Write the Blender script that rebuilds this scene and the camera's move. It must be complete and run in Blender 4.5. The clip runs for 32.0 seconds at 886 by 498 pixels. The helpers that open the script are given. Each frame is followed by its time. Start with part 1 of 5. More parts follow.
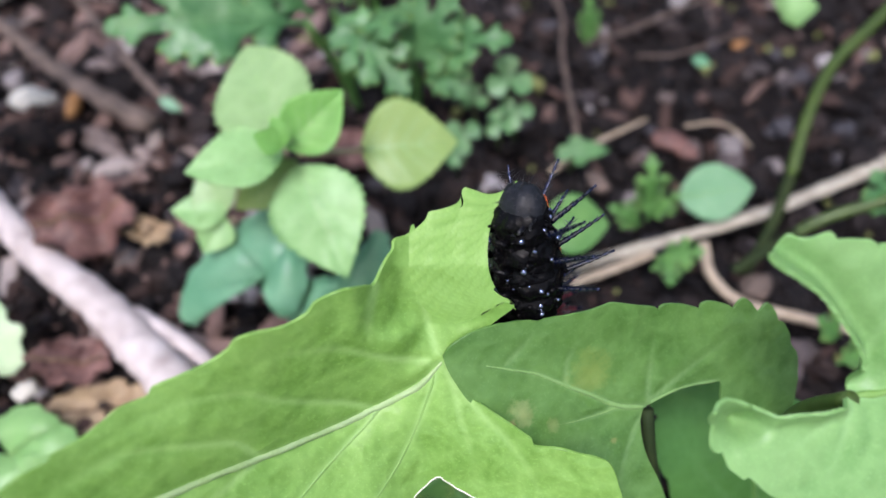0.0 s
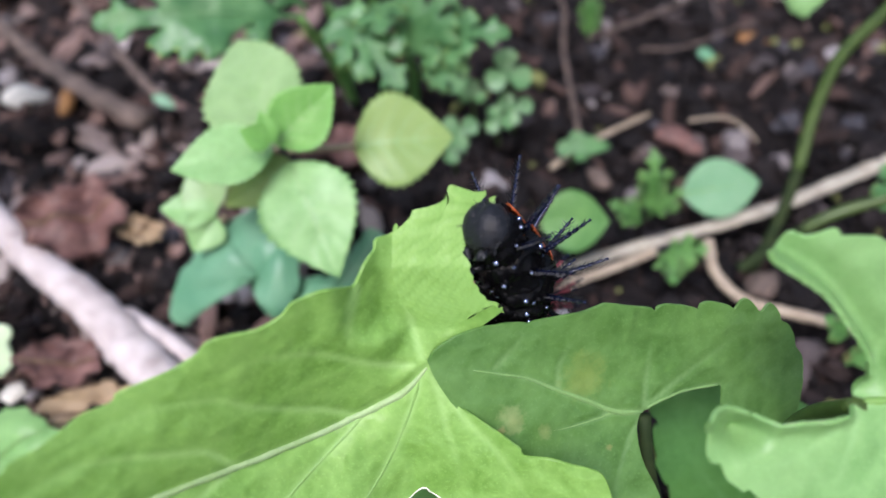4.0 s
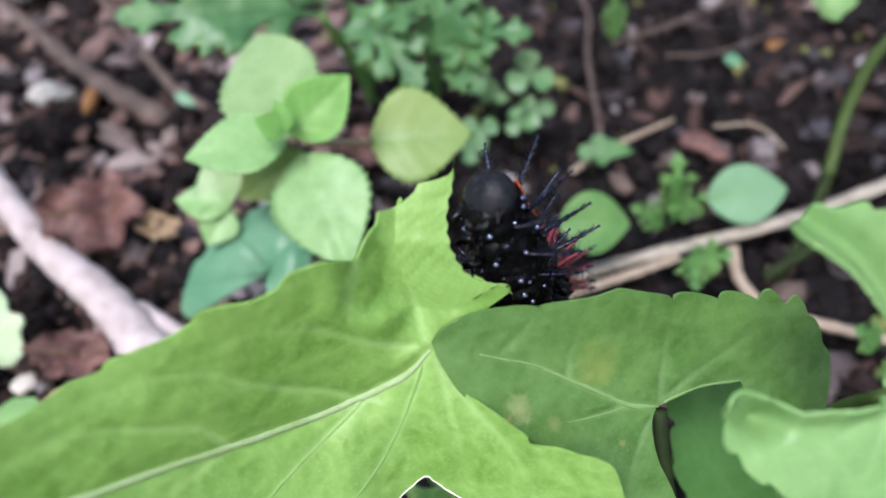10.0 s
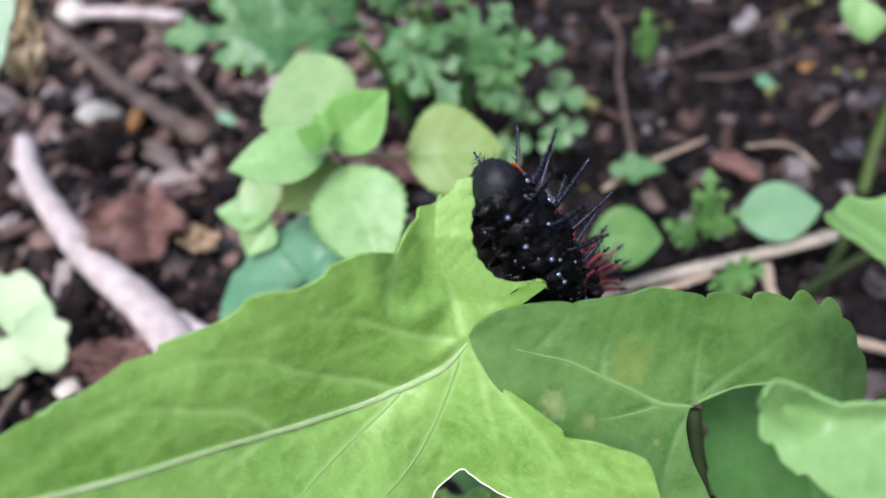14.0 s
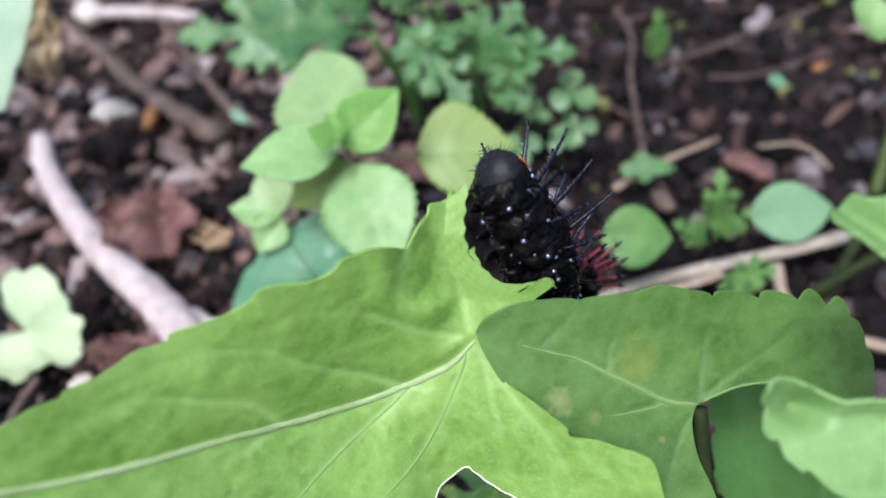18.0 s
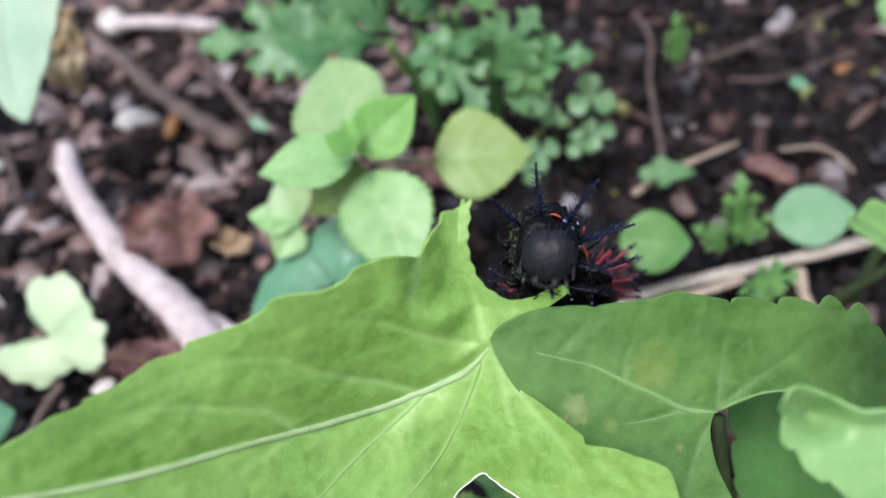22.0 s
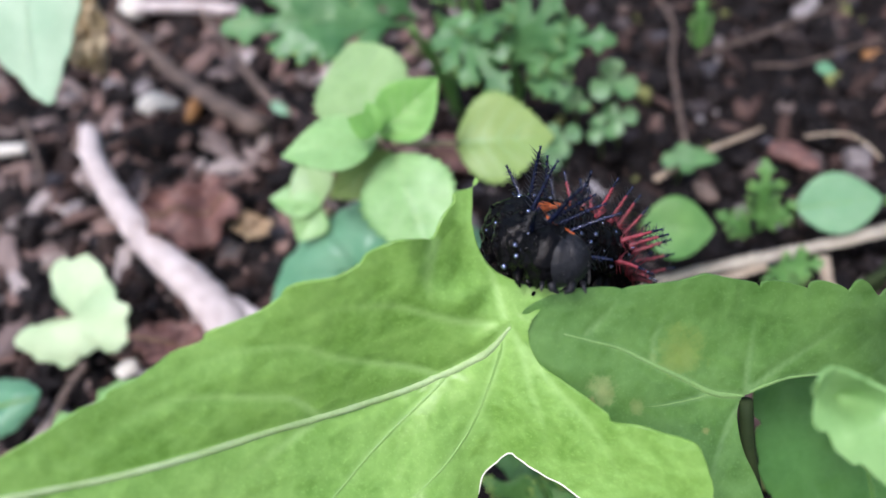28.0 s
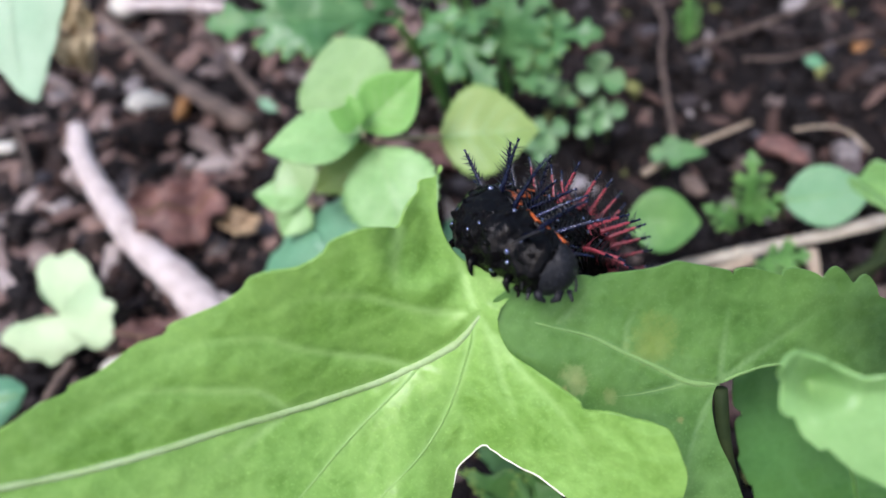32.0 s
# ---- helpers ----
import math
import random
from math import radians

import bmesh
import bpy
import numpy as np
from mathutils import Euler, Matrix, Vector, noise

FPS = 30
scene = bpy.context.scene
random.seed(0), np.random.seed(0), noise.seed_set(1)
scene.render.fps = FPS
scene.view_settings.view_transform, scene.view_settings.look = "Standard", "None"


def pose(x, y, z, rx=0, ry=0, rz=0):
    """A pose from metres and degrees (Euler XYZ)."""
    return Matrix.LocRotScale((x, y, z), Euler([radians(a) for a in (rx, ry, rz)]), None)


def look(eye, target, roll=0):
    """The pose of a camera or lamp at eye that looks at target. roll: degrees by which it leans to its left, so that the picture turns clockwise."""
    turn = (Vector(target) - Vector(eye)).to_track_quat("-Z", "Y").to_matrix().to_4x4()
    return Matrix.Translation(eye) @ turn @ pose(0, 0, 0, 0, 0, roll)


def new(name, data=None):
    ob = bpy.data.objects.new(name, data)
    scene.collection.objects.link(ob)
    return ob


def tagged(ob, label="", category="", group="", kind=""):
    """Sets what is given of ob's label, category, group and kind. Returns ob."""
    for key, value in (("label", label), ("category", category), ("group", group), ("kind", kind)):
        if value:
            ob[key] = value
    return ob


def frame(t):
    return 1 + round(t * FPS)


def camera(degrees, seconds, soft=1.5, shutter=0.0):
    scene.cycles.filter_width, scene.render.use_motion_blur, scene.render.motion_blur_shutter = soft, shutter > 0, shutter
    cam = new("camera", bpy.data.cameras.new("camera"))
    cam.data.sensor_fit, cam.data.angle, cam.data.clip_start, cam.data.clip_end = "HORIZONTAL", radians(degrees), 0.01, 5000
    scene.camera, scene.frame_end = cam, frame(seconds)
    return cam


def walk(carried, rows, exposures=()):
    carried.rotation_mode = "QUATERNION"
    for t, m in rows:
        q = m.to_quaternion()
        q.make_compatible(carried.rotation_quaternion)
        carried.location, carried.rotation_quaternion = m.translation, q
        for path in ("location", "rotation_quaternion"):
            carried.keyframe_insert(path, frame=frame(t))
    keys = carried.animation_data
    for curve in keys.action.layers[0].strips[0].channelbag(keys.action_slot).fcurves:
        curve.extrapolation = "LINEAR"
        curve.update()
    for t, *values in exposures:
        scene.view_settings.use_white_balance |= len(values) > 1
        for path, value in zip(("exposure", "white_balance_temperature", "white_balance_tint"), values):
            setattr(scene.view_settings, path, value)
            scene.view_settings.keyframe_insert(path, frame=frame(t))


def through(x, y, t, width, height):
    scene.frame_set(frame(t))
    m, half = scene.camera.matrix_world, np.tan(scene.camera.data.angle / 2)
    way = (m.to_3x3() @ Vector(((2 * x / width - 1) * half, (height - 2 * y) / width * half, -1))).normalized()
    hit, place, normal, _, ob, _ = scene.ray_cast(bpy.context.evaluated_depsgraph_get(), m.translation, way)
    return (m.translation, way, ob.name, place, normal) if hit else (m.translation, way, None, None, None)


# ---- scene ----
from mathutils import geometry

cam = camera(63.0, 32.0, 1.5)
cam.data.dof.use_dof, cam.data.dof.focus_distance, cam.data.dof.aperture_fstop = True, 0.0455, 25.0
METRES, EYE, TILT, LEAN, TURN = 0.05, 0.081, -57.0, 0.0, 0.0
ROWS = [
    (0.0, 0.0047, 0.0121, -0.0165, 0.30, 0.76, 0.01),
    (0.5, -0.0046, 0.0265, -0.0107, 0.66, 0.85, -0.18),
    (1.0, -0.0166, 0.0524, -0.0189, 0.34, 0.50, -0.33),
    (1.5, -0.0004, 0.0527, -0.0255, 0.66, 0.17, -0.39),
    (2.0, 0.0023, 0.0371, -0.0499, 0.80, 0.04, -0.43),
    (2.5, -0.0026, 0.0337, -0.0273, 0.96, 0.23, -0.55),
    (3.0, 0.0157, 0.0373, -0.0080, 1.07, 0.28, -0.17),
    (3.5, 0.0330, 0.0469, -0.0057, 0.97, 0.53, 0.19),
    (5.5, 0.0247, 0.0598, -0.0477, 1.26, 0.69, -0.09),
    (6.0, 0.0137, 0.0531, -0.0444, 1.90, 1.23, -0.40),
    (6.5, 0.0184, 0.0569, -0.0333, 1.98, 1.68, -0.52),
    (7.0, 0.0237, 0.0641, -0.0336, 2.09, 1.70, -0.62),
    (7.5, 0.0158, 0.0699, -0.0609, 1.77, 1.44, -1.33),
    (8.0, 0.0246, 0.0892, -0.0722, 1.54, 1.24, -1.35),
    (8.5, 0.0263, 0.0892, -0.0811, 1.45, 0.95, -1.33),
    (9.0, 0.0326, 0.0955, -0.0760, 1.88, 1.20, -1.08),
    (9.5, 0.0338, 0.0866, -0.0683, 2.40, 1.85, -1.09),
    (10.0, 0.0516, 0.0877, -0.0637, 2.85, 2.25, -1.13),
    (10.5, 0.0472, 0.0972, -0.0683, 2.85, 2.90, -1.32),
    (11.0, 0.0838, 0.1008, -0.0833, 2.76, 2.71, -0.99),
    (11.5, 0.0920, 0.0927, -0.0865, 2.55, 2.49, -0.83),
    (12.0, 0.0501, 0.0705, -0.0668, 3.60, 3.76, -1.04),
    (12.5, 0.0535, 0.0722, -0.0575, 4.25, 4.49, -1.31),
    (13.0, 0.0412, 0.0699, -0.0684, 4.58, 4.71, -1.62),
    (13.5, 0.0368, 0.0637, -0.1040, 4.86, 4.58, -1.80),
    (15.5, 0.0727, 0.0598, -0.1037, 5.25, 4.64, -1.89),
    (16.0, 0.0550, 0.0592, -0.1117, 5.45, 4.62, -2.23),
    (16.5, 0.0561, 0.0599, -0.1231, 5.67, 4.40, -2.38),
    (17.0, 0.0479, 0.0555, -0.1130, 5.74, 4.29, -2.32),
    (17.5, 0.0360, 0.0558, -0.1034, 5.86, 4.48, -2.37),
    (18.0, 0.0487, 0.0554, -0.1088, 5.97, 4.54, -2.25),
    (18.5, 0.0468, 0.0477, -0.1039, 6.40, 4.38, -2.13),
    (19.0, 0.0573, 0.0458, -0.1053, 6.69, 4.72, -2.09),
    (19.5, 0.0652, 0.0454, -0.1120, 6.73, 5.05, -2.11),
    (20.0, 0.0605, 0.0487, -0.1087, 6.80, 5.32, -2.06),
    (20.5, 0.0821, 0.0590, -0.1009, 6.83, 5.21, -1.84),
    (21.0, 0.0552, 0.0520, -0.1064, 7.02, 5.23, -2.26),
    (21.5, 0.0539, 0.0545, -0.1040, 7.41, 4.88, -2.10),
    (22.0, 0.0570, 0.0555, -0.1052, 7.66, 4.83, -2.18),
    (22.5, 0.0703, 0.0536, -0.1167, 7.52, 4.62, -2.13),
    (23.0, 0.0651, 0.0502, -0.1221, 7.44, 4.56, -2.08),
    (23.5, 0.0712, 0.0546, -0.1204, 7.41, 4.69, -1.90),
    (24.0, 0.0575, 0.0503, -0.1172, 7.64, 4.83, -1.74),
    (24.5, 0.0557, 0.0586, -0.1004, 7.56, 5.00, -1.81),
    (26.5, 0.0414, 0.0611, -0.1042, 7.90, 4.54, -2.57),
    (27.0, 0.0432, 0.0607, -0.1060, 8.28, 4.27, -2.72),
    (27.5, 0.0372, 0.0568, -0.1075, 8.65, 4.07, -2.83),
    (28.0, 0.0416, 0.0557, -0.1161, 8.73, 3.90, -2.73),
    (28.5, 0.0447, 0.0539, -0.1226, 8.61, 3.74, -2.60),
    (29.0, 0.0498, 0.0554, -0.1229, 8.55, 3.83, -2.49),
    (29.5, 0.0570, 0.0658, -0.1125, 8.55, 4.21, -2.53),
    (30.0, 0.0481, 0.0607, -0.1191, 8.70, 4.17, -2.56),
    (30.5, 0.0558, 0.0563, -0.1249, 8.81, 3.89, -2.19),
    (31.0, 0.0566, 0.0562, -0.1266, 8.80, 3.86, -2.30),
    (31.5, 0.0669, 0.0622, -0.1331, 8.85, 4.07, -2.55),
    (32.0, 0.0774, 0.0680, -0.1283, 8.88, 3.96, -2.43),
]
walk(cam, [(t, pose(0, 0, EYE, TILT, LEAN, TURN) @ pose(METRES * x, METRES * y, METRES * z, 90 + pitch, roll, yaw)) for t, x, y, z, yaw, pitch, roll in ROWS])

# ---- world and light: bright open shade under an overcast sky ----
world = bpy.data.worlds.new("overcast_sky")
scene.world = world
world.use_nodes = True
wn = world.node_tree
sky = wn.nodes.new("ShaderNodeTexSky")
sky.sky_type, sky.sun_disc, sky.sun_elevation, sky.sun_rotation = "NISHITA", False, radians(62), radians(200)
sky.dust_density, sky.ozone_density = 4.0, 0.6
wn.nodes["Background"].inputs["Strength"].default_value = 0.125
wn.links.new(sky.outputs[0], wn.nodes["Background"].inputs["Color"])
sun = new("sun", bpy.data.lights.new("sun", "SUN"))
sun.data.energy, sun.data.angle, sun.data.color = 1.7, radians(16), (0.965, 0.95, 1.10)
sun.matrix_world = look((-0.25, -0.1, 1), (0, 0.08, 0))
scene.view_settings.exposure = 0.85

MM = 0.001


def V(p):
    return Vector(p) * MM


# ---- materials ----
def material(name):
    m = bpy.data.materials.new(name)
    m.use_nodes = True
    t = m.node_tree
    return m, t, t.nodes["Principled BSDF"], t.nodes["Material Output"]


def node(t, kind, **values):
    n = t.nodes.new(kind)
    for k, v in values.items():
        n.inputs[k].default_value = v
    return n


def ramp(t, fac, stops):
    n = t.nodes.new("ShaderNodeValToRGB")
    e = n.color_ramp.elements
    while len(e) > len(stops):
        e.remove(e[-1])
    while len(e) < len(stops):
        e.new(1.0)
    for el, (pos, col) in zip(e, stops):
        el.position, el.color = pos, (*col, 1)
    t.links.new(fac, n.inputs[0])
    return n.outputs[0]


def noise_node(t, scale, detail=4.0, rough=0.55):
    """Noise in the thing's own space."""
    c = t.nodes.new("ShaderNodeTexCoord")
    n = node(t, "ShaderNodeTexNoise", Scale=scale, Detail=detail, Roughness=rough)
    t.links.new(c.outputs["Object"], n.inputs["Vector"])
    return n.outputs[0]


def mix(t, a, b, fac, mode="MIX"):
    n = t.nodes.new("ShaderNodeMix")
    n.data_type, n.blend_type = "RGBA", mode
    for sock, v in ((n.inputs[0], fac), (n.inputs[6], a), (n.inputs[7], b)):
        if hasattr(v, "links"):
            t.links.new(v, sock)
        elif isinstance(v, tuple):
            sock.default_value = (*v, 1)
        else:
            sock.default_value = v
    return n.outputs[2]


def bump(t, height, bsdf, strength, distance):
    n = node(t, "ShaderNodeBump", Strength=strength, Distance=distance)
    t.links.new(height, n.inputs["Height"])
    t.links.new(n.outputs[0], bsdf.inputs["Normal"])
    return n.outputs[0]


def leaf_material(name, low, high, stains=(), rough=0.38, through=0.32, scale=160.0, relief=0.35, glow=(0.30, 0.50, 0.06), net=0.0, pale=0.0, pucker=0.0):
    """A living leaf: blotches, fine cells, veins, puckered skin, translucence."""
    m, t, b, out = material(name)
    big, fine = noise_node(t, scale, 3), noise_node(t, scale * 14, 3)
    col = ramp(t, big, [(0.3, low), (0.7, high)])
    col = mix(t, col, tuple(min(1, c * 1.25) for c in high), ramp(t, fine, [(0.45, (0, 0, 0)), (0.8, (0.35, 0.35, 0.35))]))
    if pucker:
        col = mix(t, col, tuple(min(1, c * 1.35 + 0.03) for c in high), ramp(t, noise_node(t, 5200, 2, 0.6), [(0.57, (0, 0, 0)), (0.74, (0.42, 0.42, 0.42))]))
    own = t.nodes.new("ShaderNodeTexCoord").outputs["Object"]
    if net:
        wob = node(t, "ShaderNodeTexNoise", Scale=420.0, Detail=2.0)
        t.links.new(own, wob.inputs["Vector"])
        shift = t.nodes.new("ShaderNodeVectorMath")
        shift.operation = "MULTIPLY_ADD"
        t.links.new(wob.outputs["Color"], shift.inputs[0])
        shift.inputs[1].default_value = (0.0016, 0.0016, 0.0016)
        t.links.new(own, shift.inputs[2])
        for size, share in ((300.0, net), (900.0, net * 0.6)):
            cells = node(t, "ShaderNodeTexVoronoi", Scale=size)
            cells.feature = "DISTANCE_TO_EDGE"
            t.links.new(shift.outputs[0], cells.inputs["Vector"])
            col = mix(t, col, tuple(min(1, c * 1.5 + 0.04) for c in high), ramp(t, cells.outputs["Distance"], [(0.0, (share, share, share)), (0.22, (0, 0, 0))]))
    if pale:
        vein = t.nodes.new("ShaderNodeAttribute")
        vein.attribute_name = "vein"
        col = mix(t, col, tuple(min(1, c * 1.35 + 0.1) for c in high), ramp(t, vein.outputs["Fac"], [(0.1, (0, 0, 0)), (1.0, (pale, pale, pale))]))
    for place, reach, tint in stains:
        far = t.nodes.new("ShaderNodeVectorMath")
        far.operation = "DISTANCE"
        t.links.new(own, far.inputs[0])
        far.inputs[1].default_value = place
        lap = t.nodes.new("ShaderNodeMath")
        lap.operation = "MULTIPLY_ADD"
        t.links.new(far.outputs["Value"], lap.inputs[0])
        lap.inputs[1].default_value = 1 / (reach * MM)
        t.links.new(noise_node(t, 900, 5, 0.7), lap.inputs[2])
        col = mix(t, col, tint, ramp(t, lap.outputs[0], [(0.5, (0.75, 0.75, 0.75)), (0.85, (0.35, 0.35, 0.35)), (1.25, (0, 0, 0))]))
    t.links.new(col, b.inputs["Base Color"])
    b.inputs["Roughness"].default_value = rough
    b.inputs["Specular IOR Level"].default_value = 0.4
    add = t.nodes.new("ShaderNodeMath")
    add.operation = "MULTIPLY_ADD"
    t.links.new(fine, add.inputs[0])
    add.inputs[1].default_value = 0.35
    t.links.new(noise_node(t, scale * 4, 2, 0.5), add.inputs[2])
    height = add.outputs[0]
    if pucker:
        cells = node(t, "ShaderNodeTexVoronoi", Scale=1100.0)
        cells.feature = "SMOOTH_F1"
        t.links.new(own, cells.inputs["Vector"])
        more = t.nodes.new("ShaderNodeMath")
        more.operation = "MULTIPLY_ADD"
        t.links.new(cells.outputs["Distance"], more.inputs[0])
        more.inputs[1].default_value = -pucker
        t.links.new(height, more.inputs[2])
        height = more.outputs[0]
    nrm = bump(t, height, b, relief, 0.0001)
    tr = t.nodes.new("ShaderNodeBsdfTranslucent")
    t.links.new(mix(t, col, glow, 0.6), tr.inputs["Color"])
    t.links.new(nrm, tr.inputs["Normal"])
    ms = t.nodes.new("ShaderNodeMixShader")
    ms.inputs[0].default_value = through
    t.links.new(b.outputs[0], ms.inputs[1])
    t.links.new(tr.outputs[0], ms.inputs[2])
    t.links.new(ms.outputs[0], out.inputs[0])
    return m


def plain_material(name, low, high, scale=300.0, rough=0.6, metal=0.0, relief=0.4, depth=0.0002, island=False, spec=0.5):
    m, t, b, out = material(name)
    fac = noise_node(t, scale, 5, 0.6)
    col = ramp(t, fac, [(0.3, low), (0.7, high)])
    if island:
        g = t.nodes.new("ShaderNodeNewGeometry")
        col = mix(t, col, ramp(t, g.outputs["Random Per Island"], island), 0.75)
    t.links.new(col, b.inputs["Base Color"])
    b.inputs["Roughness"].default_value, b.inputs["Metallic"].default_value = rough, metal
    b.inputs["Specular IOR Level"].default_value = spec
    bump(t, fac, b, relief, depth)
    return m


LEAF_A = leaf_material("violet_leaf_bright", (0.123, 0.272, 0.043), (0.203, 0.372, 0.084), through=0.15, glow=(0.24, 0.5, 0.07), net=0.2, relief=0.9, pale=0.6, pucker=1.1, rough=0.36)
LEAF_B = leaf_material("violet_leaf_mid", (0.06, 0.156, 0.031), (0.107, 0.225, 0.053), stains=(((0.00513, -0.00216, -0.00396), 2.2, (0.34, 0.4, 0.17)), ((0.01, 0.00014, -0.00316), 3.6, (0.21, 0.29, 0.068)), ((0.01158, -0.00285, -0.00716), 0.7, (0.42, 0.36, 0.14)), ((0.0073, -0.00244, -0.00524), 1.2, (0.26, 0.33, 0.12)), ((0.0046, -0.00266, -0.00436), 0.8, (0.4, 0.32, 0.14))), through=0.18, glow=(0.18, 0.44, 0.06), net=0.2, relief=0.9, pale=0.5, pucker=1.1, rough=0.36)
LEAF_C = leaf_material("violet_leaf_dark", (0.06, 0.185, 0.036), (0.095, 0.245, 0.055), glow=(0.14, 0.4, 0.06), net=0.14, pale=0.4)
LEAF_D = leaf_material("violet_leaf_pale", (0.175, 0.37, 0.115), (0.255, 0.455, 0.17), glow=(0.28, 0.55, 0.12), net=0.14, pale=0.4, pucker=1.2)
MINT = leaf_material("seedling_leaf_yellow_green", (0.18, 0.375, 0.125), (0.275, 0.47, 0.195), scale=220, through=0.25, glow=(0.25, 0.5, 0.1), net=0.2)
MINT_DEEP = leaf_material("seedling_leaf_fresh", (0.12, 0.33, 0.06), (0.19, 0.42, 0.10), scale=220, through=0.25, glow=(0.2, 0.5, 0.08), net=0.15)
MINT_PALE = leaf_material("seedling_leaf_greyish", (0.225, 0.375, 0.15), (0.29, 0.44, 0.2), scale=220, through=0.25, glow=(0.3, 0.5, 0.15), net=0.15)
MINT_VEIN = leaf_material("seedling_vein", (0.25, 0.44, 0.17), (0.30, 0.49, 0.21), scale=220, through=0.2)
MINT_DULL = leaf_material("seedling_leaf_olive", (0.21, 0.335, 0.095), (0.27, 0.39, 0.125), scale=220, through=0.25, glow=(0.3, 0.5, 0.1))
# strong sunlight on this leaf is put into its near-white colour
SUNLIT_PALE = leaf_material("leaf_sunlight_in_colour", (0.36, 0.52, 0.30), (0.55, 0.66, 0.44), scale=150, through=0.25, glow=(0.5, 0.7, 0.4))
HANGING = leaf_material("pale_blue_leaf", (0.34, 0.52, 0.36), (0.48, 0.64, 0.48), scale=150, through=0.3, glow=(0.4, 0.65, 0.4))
BLUE_LEAF = leaf_material("bluish_leaf", (0.085, 0.25, 0.14), (0.15, 0.33, 0.20), scale=200, through=0.2)
FERN = leaf_material("chrysanthemum_leaf", (0.04, 0.135, 0.046), (0.125, 0.275, 0.105), scale=330, through=0.2)
SPRIG = leaf_material("sprig_leaf", (0.07, 0.2, 0.05), (0.15, 0.32, 0.09), scale=330, through=0.25)
SAGE = leaf_material("sage_leaf", (0.15, 0.33, 0.17), (0.23, 0.41, 0.24), scale=200, through=0.2)
MOSS = plain_material("moss", (0.10, 0.11, 0.03), (0.24, 0.26, 0.09), 800, 0.8, relief=0.8, depth=0.0003)
YELLOW_TIP = leaf_material("leaf_yellow_tip", (0.20, 0.34, 0.07), (0.32, 0.42, 0.11), scale=260, through=0.2)
VEIN = leaf_material("leaf_vein", (0.26, 0.40, 0.15), (0.38, 0.51, 0.27), scale=500, through=0.15, relief=0.8)
VEIN_FINE = leaf_material("leaf_vein_fine", (0.16, 0.32, 0.07), (0.23, 0.40, 0.12), scale=500, through=0.2, relief=0.5)
VEIN_DIM = leaf_material("leaf_vein_faint", (0.09, 0.23, 0.05), (0.12, 0.27, 0.06), scale=500, through=0.2, relief=0.5)
VEIN_DARK = leaf_material("leaf_vein_dim", (0.16, 0.3, 0.09), (0.22, 0.38, 0.14), scale=500, through=0.15, relief=0.8)
CUT = plain_material("dried_leaf_edge", (0.6, 0.62, 0.5), (0.75, 0.76, 0.66), 900, 0.7)
STEM = leaf_material("green_stem", (0.036, 0.066, 0.014), (0.062, 0.10, 0.022), scale=300, through=0.03, glow=(0.1, 0.2, 0.03))
STEM_TAN = plain_material("tan_stem", (0.2, 0.17, 0.10), (0.32, 0.27, 0.17), 500, 0.6)
# dark stalk feet, and a petiole whose shadow is put into the colour
STEM_DARK_SHADED = plain_material("dark_shaded_stem", (0.012, 0.024, 0.007), (0.028, 0.042, 0.013), 500, 0.75, spec=0.2)
STEM_BROWN = plain_material("brown_stem", (0.10, 0.06, 0.035), (0.17, 0.11, 0.06), 500, 0.6)
SOIL = plain_material("soil", (0.004, 0.0035, 0.004), (0.014, 0.011, 0.011), 260, 0.85, spec=0.12, relief=1.0, depth=0.001)
CRUMB = plain_material("soil_crumb", (0.008, 0.006, 0.006), (0.035, 0.026, 0.025), 700, 0.7, spec=0.15, relief=0.8, depth=0.0004,
                       island=[(0.0, (0.004, 0.0037, 0.0046)), (0.5, (0.008, 0.007, 0.008)), (0.76, (0.02, 0.015, 0.015)), (0.87, (0.042, 0.028, 0.025)), (0.91, (0.07, 0.07, 0.085)), (0.965, (0.14, 0.105, 0.095)), (0.997, (0.4, 0.38, 0.4))])
CHIP = plain_material("wood_chip", (0.03, 0.02, 0.018), (0.09, 0.06, 0.054), 500, 0.75, spec=0.12, relief=0.8, depth=0.0004,
                      island=[(0.0, (0.012, 0.009, 0.009)), (0.35, (0.034, 0.021, 0.018)), (0.65, (0.074, 0.044, 0.038)), (0.9, (0.15, 0.10, 0.087)), (1.0, (0.34, 0.29, 0.27))])
# real litter, but its pale tones also stand in for stronger light
LITTER = plain_material("bleached_litter", (0.10, 0.066, 0.06), (0.2, 0.15, 0.14), 500, 0.75, relief=0.8, depth=0.0004,
                        island=[(0.0, (0.085, 0.045, 0.037)), (0.4, (0.2, 0.12, 0.10)), (0.75, (0.175, 0.125, 0.115)), (1.0, (0.48, 0.43, 0.42))])
WOOD_PALE = plain_material("weathered_wood", (0.34, 0.285, 0.275), (0.58, 0.52, 0.52), 380, 0.8)
WOOD_BROWN = plain_material("old_twig", (0.05, 0.036, 0.03), (0.16, 0.115, 0.095), 380, 0.8)
STRAW_GREY = plain_material("grey_straw", (0.24, 0.21, 0.165), (0.44, 0.40, 0.325), 380, 0.6)
STRAW = plain_material("dry_straw", (0.27, 0.21, 0.15), (0.44, 0.36, 0.27), 380, 0.6)
DEAD = plain_material("dead_leaf", (0.06, 0.026, 0.022), (0.2, 0.10, 0.085), 420, 0.6)
DEAD_TAN = plain_material("dead_leaf_tan", (0.22, 0.15, 0.09), (0.38, 0.28, 0.17), 250, 0.6)
